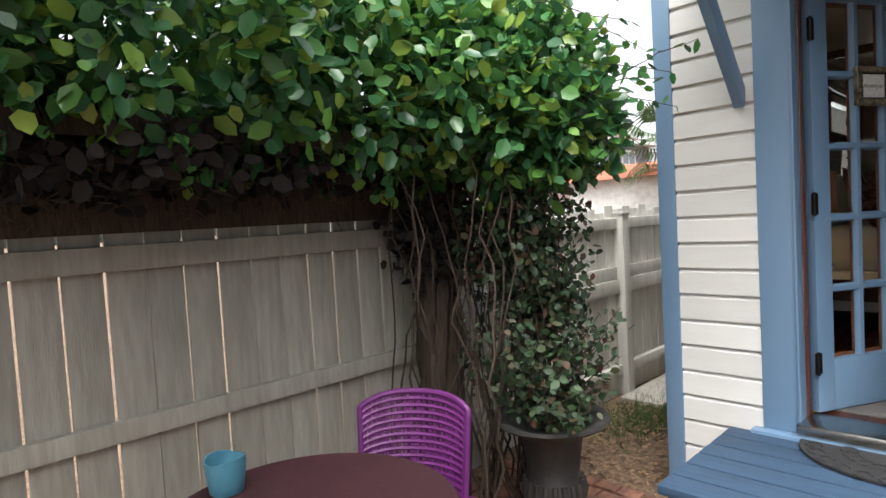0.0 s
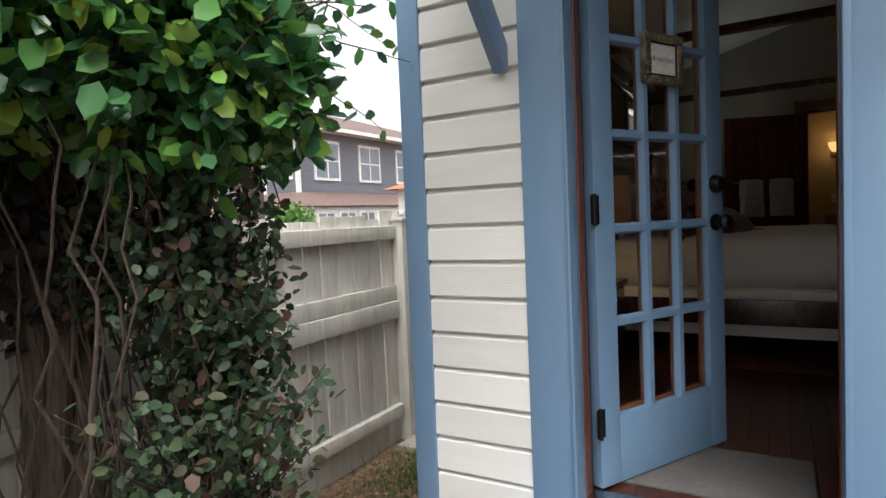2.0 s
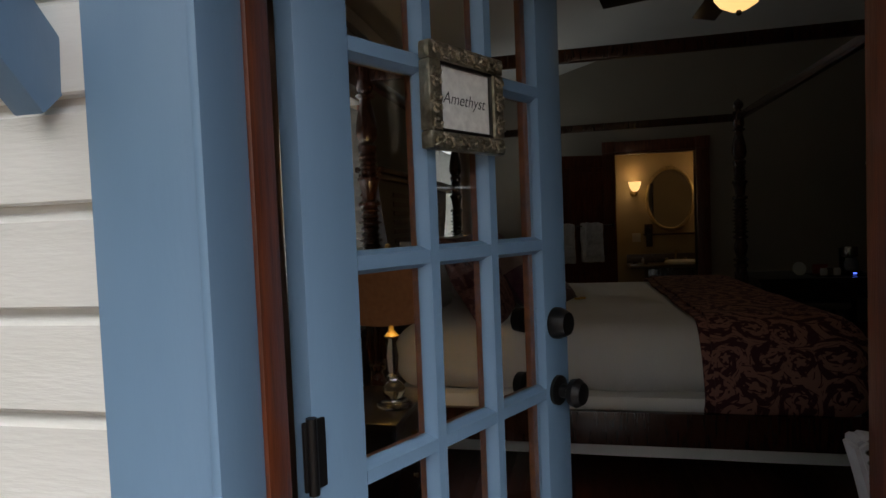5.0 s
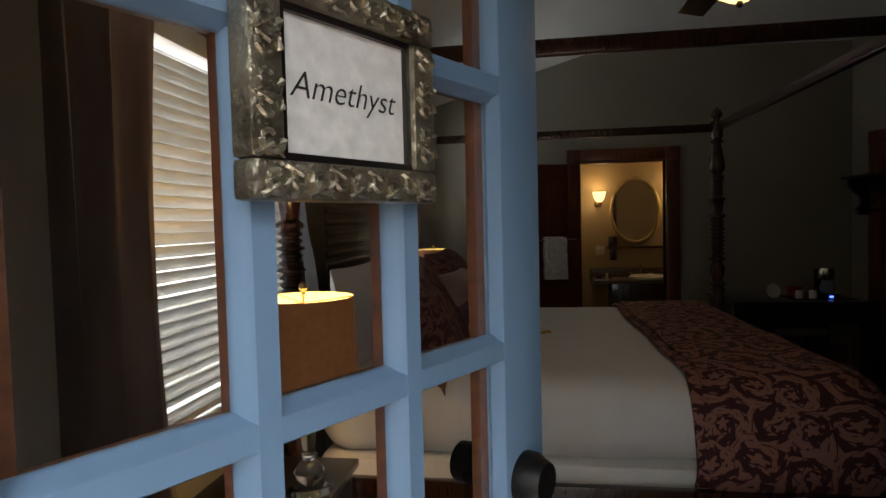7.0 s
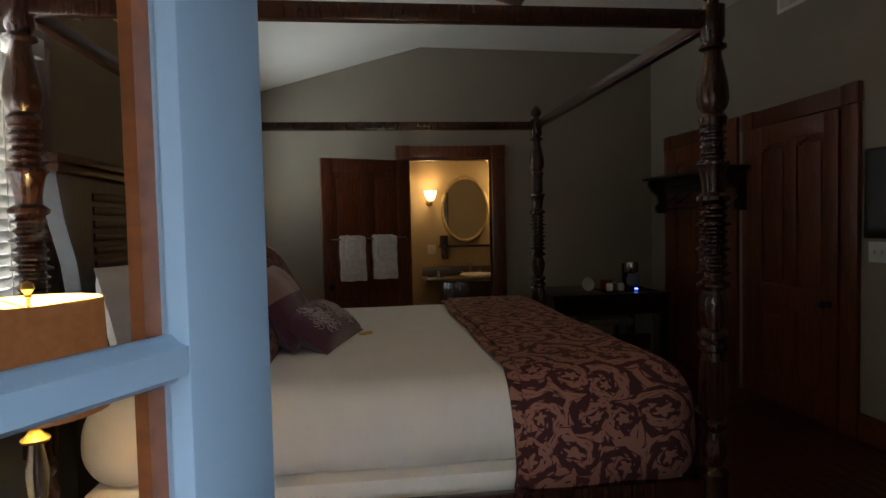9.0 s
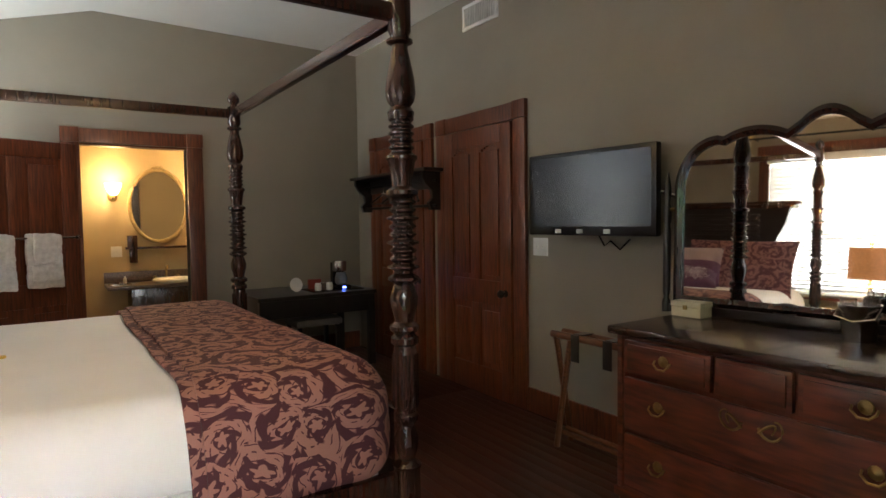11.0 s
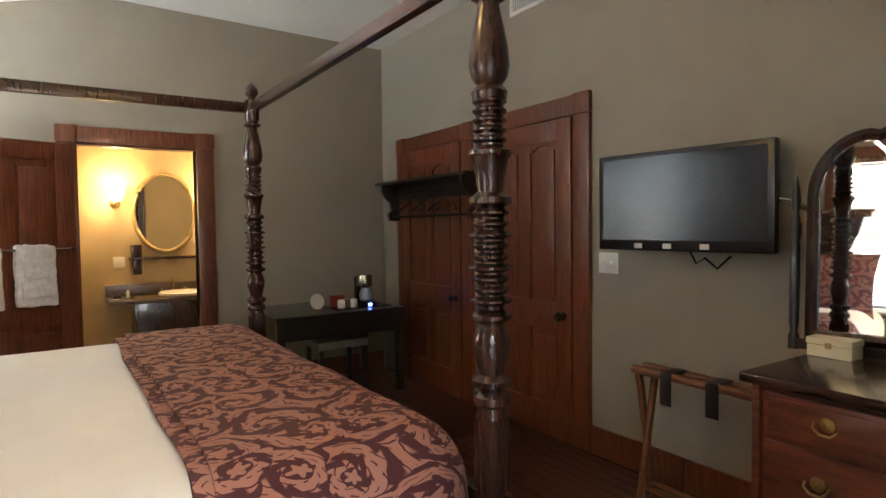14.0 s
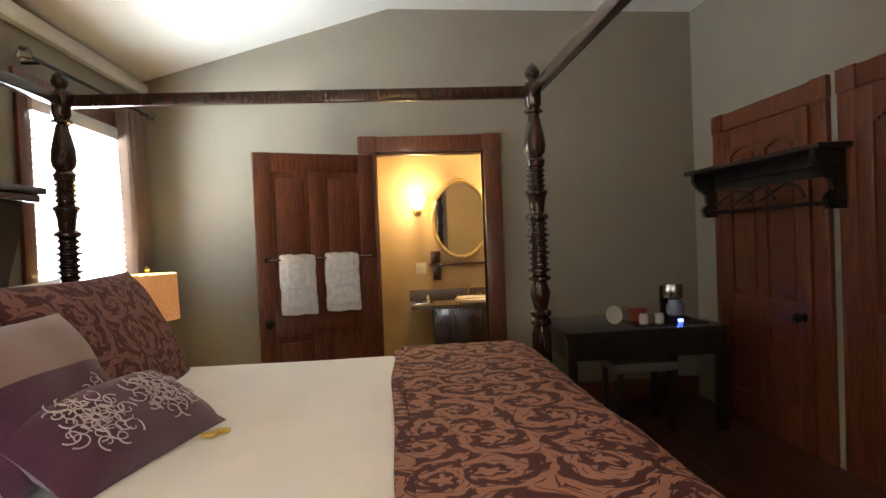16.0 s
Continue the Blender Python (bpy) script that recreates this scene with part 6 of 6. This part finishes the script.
for k in range(2600):
    x, yy, s, a = srng.uniform(-2.1, -0.8), srng.uniform(3.35, 5.6), srng.uniform(0.010, 0.028), srng.uniform(0, 6.28)
    i = len(verts)
    for q in range(4):
        verts.append((x + s * math.cos(a + q * 1.57) * (1 if q % 2 else 0.5), yy + s * math.sin(a + q * 1.57) * (1 if q % 2 else 0.5), -0.495 + srng.uniform(0, 0.015)))
    faces.append((i, i + 1, i + 2, i + 3))
me.from_pydata(verts, [], faces)
me.materials.append(material("mulch_chip", (0.34, 0.22, 0.13), 0.9, color2=(0.12, 0.07, 0.045), scale=30))
tagged(solo("mulch", me, None, "scattered brown leaf mulch on the ground", "mulch"), kind="stuff")
verts, faces = [], []
for k in range(2600):
    x, yy = srng.gauss(-1.72, 0.16), srng.gauss(4.75, 0.32)
    a, h, w = srng.uniform(0, 6.28), srng.uniform(0.03, 0.09), 0.003
    i = len(verts)
    verts += [(x - w * math.cos(a), yy - w * math.sin(a), -0.51), (x + w * math.cos(a), yy + w * math.sin(a), -0.51), (x + srng.gauss(0, 0.025), yy + srng.gauss(0, 0.025), -0.51 + h)]
    faces.append((i, i + 1, i + 2))
me = bpy.data.meshes.new("grass")
me.from_pydata(verts, [], faces)
me.materials.append(GRASS)
tagged(solo("grass", me, None, "thin patch of green grass by the fence", "grass"), kind="stuff")

# ---- beyond the fence: neighbour house, palms ----
def neighbour_house():
    x1, y0 = -16.1, 19.0
    x0, y1 = -27.0, 35.0
    t = thing("neighbour_house", "two-storey grey clapboard house with white trim", "house", pose((x0 + x1) / 2, (y0 + y1) / 2, -0.51))
    part("wall", box(x0, x1, y0, y1, -0.51, 4.9), GREY_SIDING, t, "grey clapboard walls")
    for f in range(26):
        z = 2.2 + 0.105 * f
        part("clapboard", box(x0 - 0.02, x1 + 0.02, y0 - 0.02, y1 + 0.02, z, z + 0.012), GREY_SIDING, t)
    roof = bmesh.new()
    a = [roof.verts.new(p) for p in ((x0 - 0.6, y0 - 0.6, 4.85), (x1 + 0.6, y0 - 0.6, 4.85), (x1 + 0.6, y1 + 0.6, 4.85), (x0 - 0.6, y1 + 0.6, 4.85))]
    b = [roof.verts.new(p) for p in (((x0 + x1) / 2, y0 + 5, 6.9), ((x0 + x1) / 2, y1 - 5, 6.9))]
    roof.faces.new((a[0], a[1], b[0]))
    roof.faces.new((a[1], a[2], b[1], b[0]))
    roof.faces.new((a[2], a[3], b[1]))
    roof.faces.new((a[3], a[0], b[0], b[1]))
    roof.faces.new(a[::-1])
    part("roof", roof, ROOF, t, "brown hipped roof")
    part("eaves", box(x0 - 0.6, x1 + 0.6, y0 - 0.6, y1 + 0.6, 4.68, 4.84), WHITE_TRIM, t, "white boxed eaves")
    skirt = bmesh.new()
    c = [skirt.verts.new(p) for p in ((x0, y0 - 1.3, 1.65), (x1 + 1.3, y0 - 1.3, 1.65), (x1 + 1.3, y1, 1.65), (x0, y0, 2.25), (x1, y0, 2.25), (x1, y1, 2.25))]
    skirt.faces.new((c[0], c[1], c[4], c[3]))
    skirt.faces.new((c[1], c[2], c[5], c[4]))
    part("porch_roof", skirt, ROOF, t, "brown skirt roof between storeys")
    part("porch_wall", box(x0, x1 + 1.1, y0 - 1.1, y1, -0.5, 1.62), WHITE_TRIM, t, "white glazed porch")
    for x in (x1, x1 - 1.75):
        part("corner_trim", box(x - 0.1, x + 0.05, y0 - 0.05, y0 + 0.1, 2.2, 4.7), WHITE_TRIM, t)

    def pane_east(y, z0, z1, w, x):
        win = part("window", box(x, x + 0.06, y - w / 2 - 0.12, y + w / 2 + 0.12, z0 - 0.12, z1 + 0.12), WHITE_TRIM, t, "white framed window")
        for a, b in ((y - w / 2, y - 0.05), (y + 0.05, y + w / 2)):
            part("pane", box(x + 0.06, x + 0.075, a, b, z0, (z0 + z1) / 2 - 0.03), DARK_GLASS, win)
            part("pane", box(x + 0.06, x + 0.075, a, b, (z0 + z1) / 2 + 0.03, z1), DARK_GLASS, win)
    for y in (20.7, 23.6, 26.5, 29.4, 32.3):
        pane_east(y, 2.85, 4.25, 1.35, x1)
    for k in range(12):
        pane_east(19.2 + 1.3 * k, 0.2, 1.35, 0.85, x1 + 1.1)
    for x in (-16.98, -20.5, -23.5):
        win = part("window", box(x - 0.62, x + 0.62, y0 - 0.06, y0, 2.75, 4.4), WHITE_TRIM, t, "white framed window")
        for z0, z1 in ((2.87, 3.54), (3.6, 4.27)):
            part("pane", box(x - 0.5, x + 0.5, y0 - 0.075, y0 - 0.06, z0, z1), DARK_GLASS, win)
    for x in (-16.0, -17.3, -18.6, -21, -22.3):
        win = part("window", box(x - 0.5, x + 0.5, y0 - 1.16, y0 - 1.1, 0.1, 1.45), WHITE_TRIM, t, "white framed window")
        part("pane", box(x - 0.4, x + 0.4, y0 - 1.175, y0 - 1.16, 0.2, 1.35), DARK_GLASS, win)


neighbour_house()


def palm(x, y, h, r, spread, fronds, label, hang=0.8):
    t = thing("palm_tree", label, "palm tree", pose(x, y, -0.51))
    prng = random.Random(int(x * 10))
    prof = []
    for k in range(int(h / 0.14)):
        z = -0.55 + 0.14 * k
        prof += [(r * (1.06 - 0.1 * k * 0.14 / h), z), (r * (0.96 - 0.1 * k * 0.14 / h), z + 0.11)]
    part("trunk", lathe(prof, (x, y, 0), 16), PALM_BARK, t, "rough ringed trunk")
    verts, faces = [], []
    top = Vector((x, y, h - 0.5))
    for k in range(fronds):
        a, e = 2 * math.pi * k / fronds + prng.uniform(-0.2, 0.2), prng.uniform(-0.7, 1.1)
        d = Vector((math.cos(a) * math.cos(e), math.sin(a) * math.cos(e), math.sin(e)))
        hub = top + d * spread * 0.55
        side = d.cross(Vector((0, 0, 1))).normalized()
        i = len(verts)
        verts += [tuple(top + side * 0.02), tuple(top - side * 0.02), tuple(hub)]
        faces.append((i, i + 1, i + 2))
        for q in np.linspace(-1.35, 1.35, 15):
            f = (d * math.cos(q) + side * math.sin(q)).normalized()
            n = f.cross(d.cross(side)).normalized()
            ln = spread * (0.62 - 0.12 * abs(q))
            mid = hub + f * ln * 0.6
            tip = hub + f * ln + Vector((0, 0, -hang * ln * 0.45))
            i = len(verts)
            w = 0.022 * spread
            verts += [tuple(hub), tuple(mid + n * w), tuple(tip), tuple(mid - n * w)]
            faces.append((i, i + 1, i + 2, i + 3))
    me = bpy.data.meshes.new("crown")
    me.from_pydata(verts, [], faces)
    me.materials.append(PALM_LEAF)
    tagged(part("crown", me, None, t, "fan-shaped green fronds"), kind="stuff")


palm(-7.9, 9.0, 6.1, 0.2, 1.5, 26, "tall palm with a thick ringed trunk behind the fence")
palm(-14.6, 15.6, 4.3, 0.12, 0.9, 24, "slim fan palm beside the grey house")
palm(-7.6, 18.5, 3.4, 0.15, 1.6, 26, "shorter fan palm far behind the fence")
shr = thing("garden_shrub", "rounded green shrub behind the fence", "shrub", pose(-12.2, 14.5, -0.51))
part("stem", tube([(-12.2, 14.5, -0.52), (-12.2, 14.5, 1.0)], 0.05, 8, 0.02), BARK, shr)
tagged(part("foliage", leaves("foliage", blob_points(1600, (-12.2, 14.5, 0.85), (0.8, 0.8, 0.75), 0.4), (0.10, 0.18), translucent("bright_shrub_leaf", (0.10, 0.22, 0.04), 0.3), 0.2, 88), None, shr, "bright green leaves"), kind="stuff")
shed = thing("far_cottage", "pale cottage with a terracotta roof beyond the fence", "cottage", pose(-9, 20, -0.51))
part("wall", box(-11.5, -6.4, 19, 24, -0.5, 2.1), WHITE_TRIM, shed)
rf = bmesh.new()
a = [rf.verts.new(p) for p in ((-11.9, 18.6, 2.05), (-6.0, 18.6, 2.05), (-6.0, 24.4, 2.05), (-11.9, 24.4, 2.05))]
b = [rf.verts.new(p) for p in ((-11.5, 21.5, 2.7), (-6.4, 21.5, 2.7))]
for f in ((a[0], a[1], b[1], b[0]), (a[2], a[3], b[0], b[1]), (a[1], a[2], b[1]), (a[3], a[0], b[0])):
    rf.faces.new(f)
part("roof", rf, TERRACOTTA, shed, "terracotta tiled roof")

# ---- floor boards ----
flo = bpy.data.objects["floor"]
SPACE[flo] = Matrix()
plank_me = mesh_of(box(0.0008, 0.0795, 0, 1.98, -0.006, 0.0, 0.0008), "plank", FLOOR_WOOD)
for i in range(int((EX - WX) / 0.0805)):
    for j in range(3):
        x = WX + 0.0805 * i
        if j == 0 and x < -0.97:
            continue
        y0 = S1 + 0.02 + 1.985 * j - 0.0 * i
        ob = part("plank", plank_me, None, flo)
        ob.location = (x, y0 - 0.03, 0)
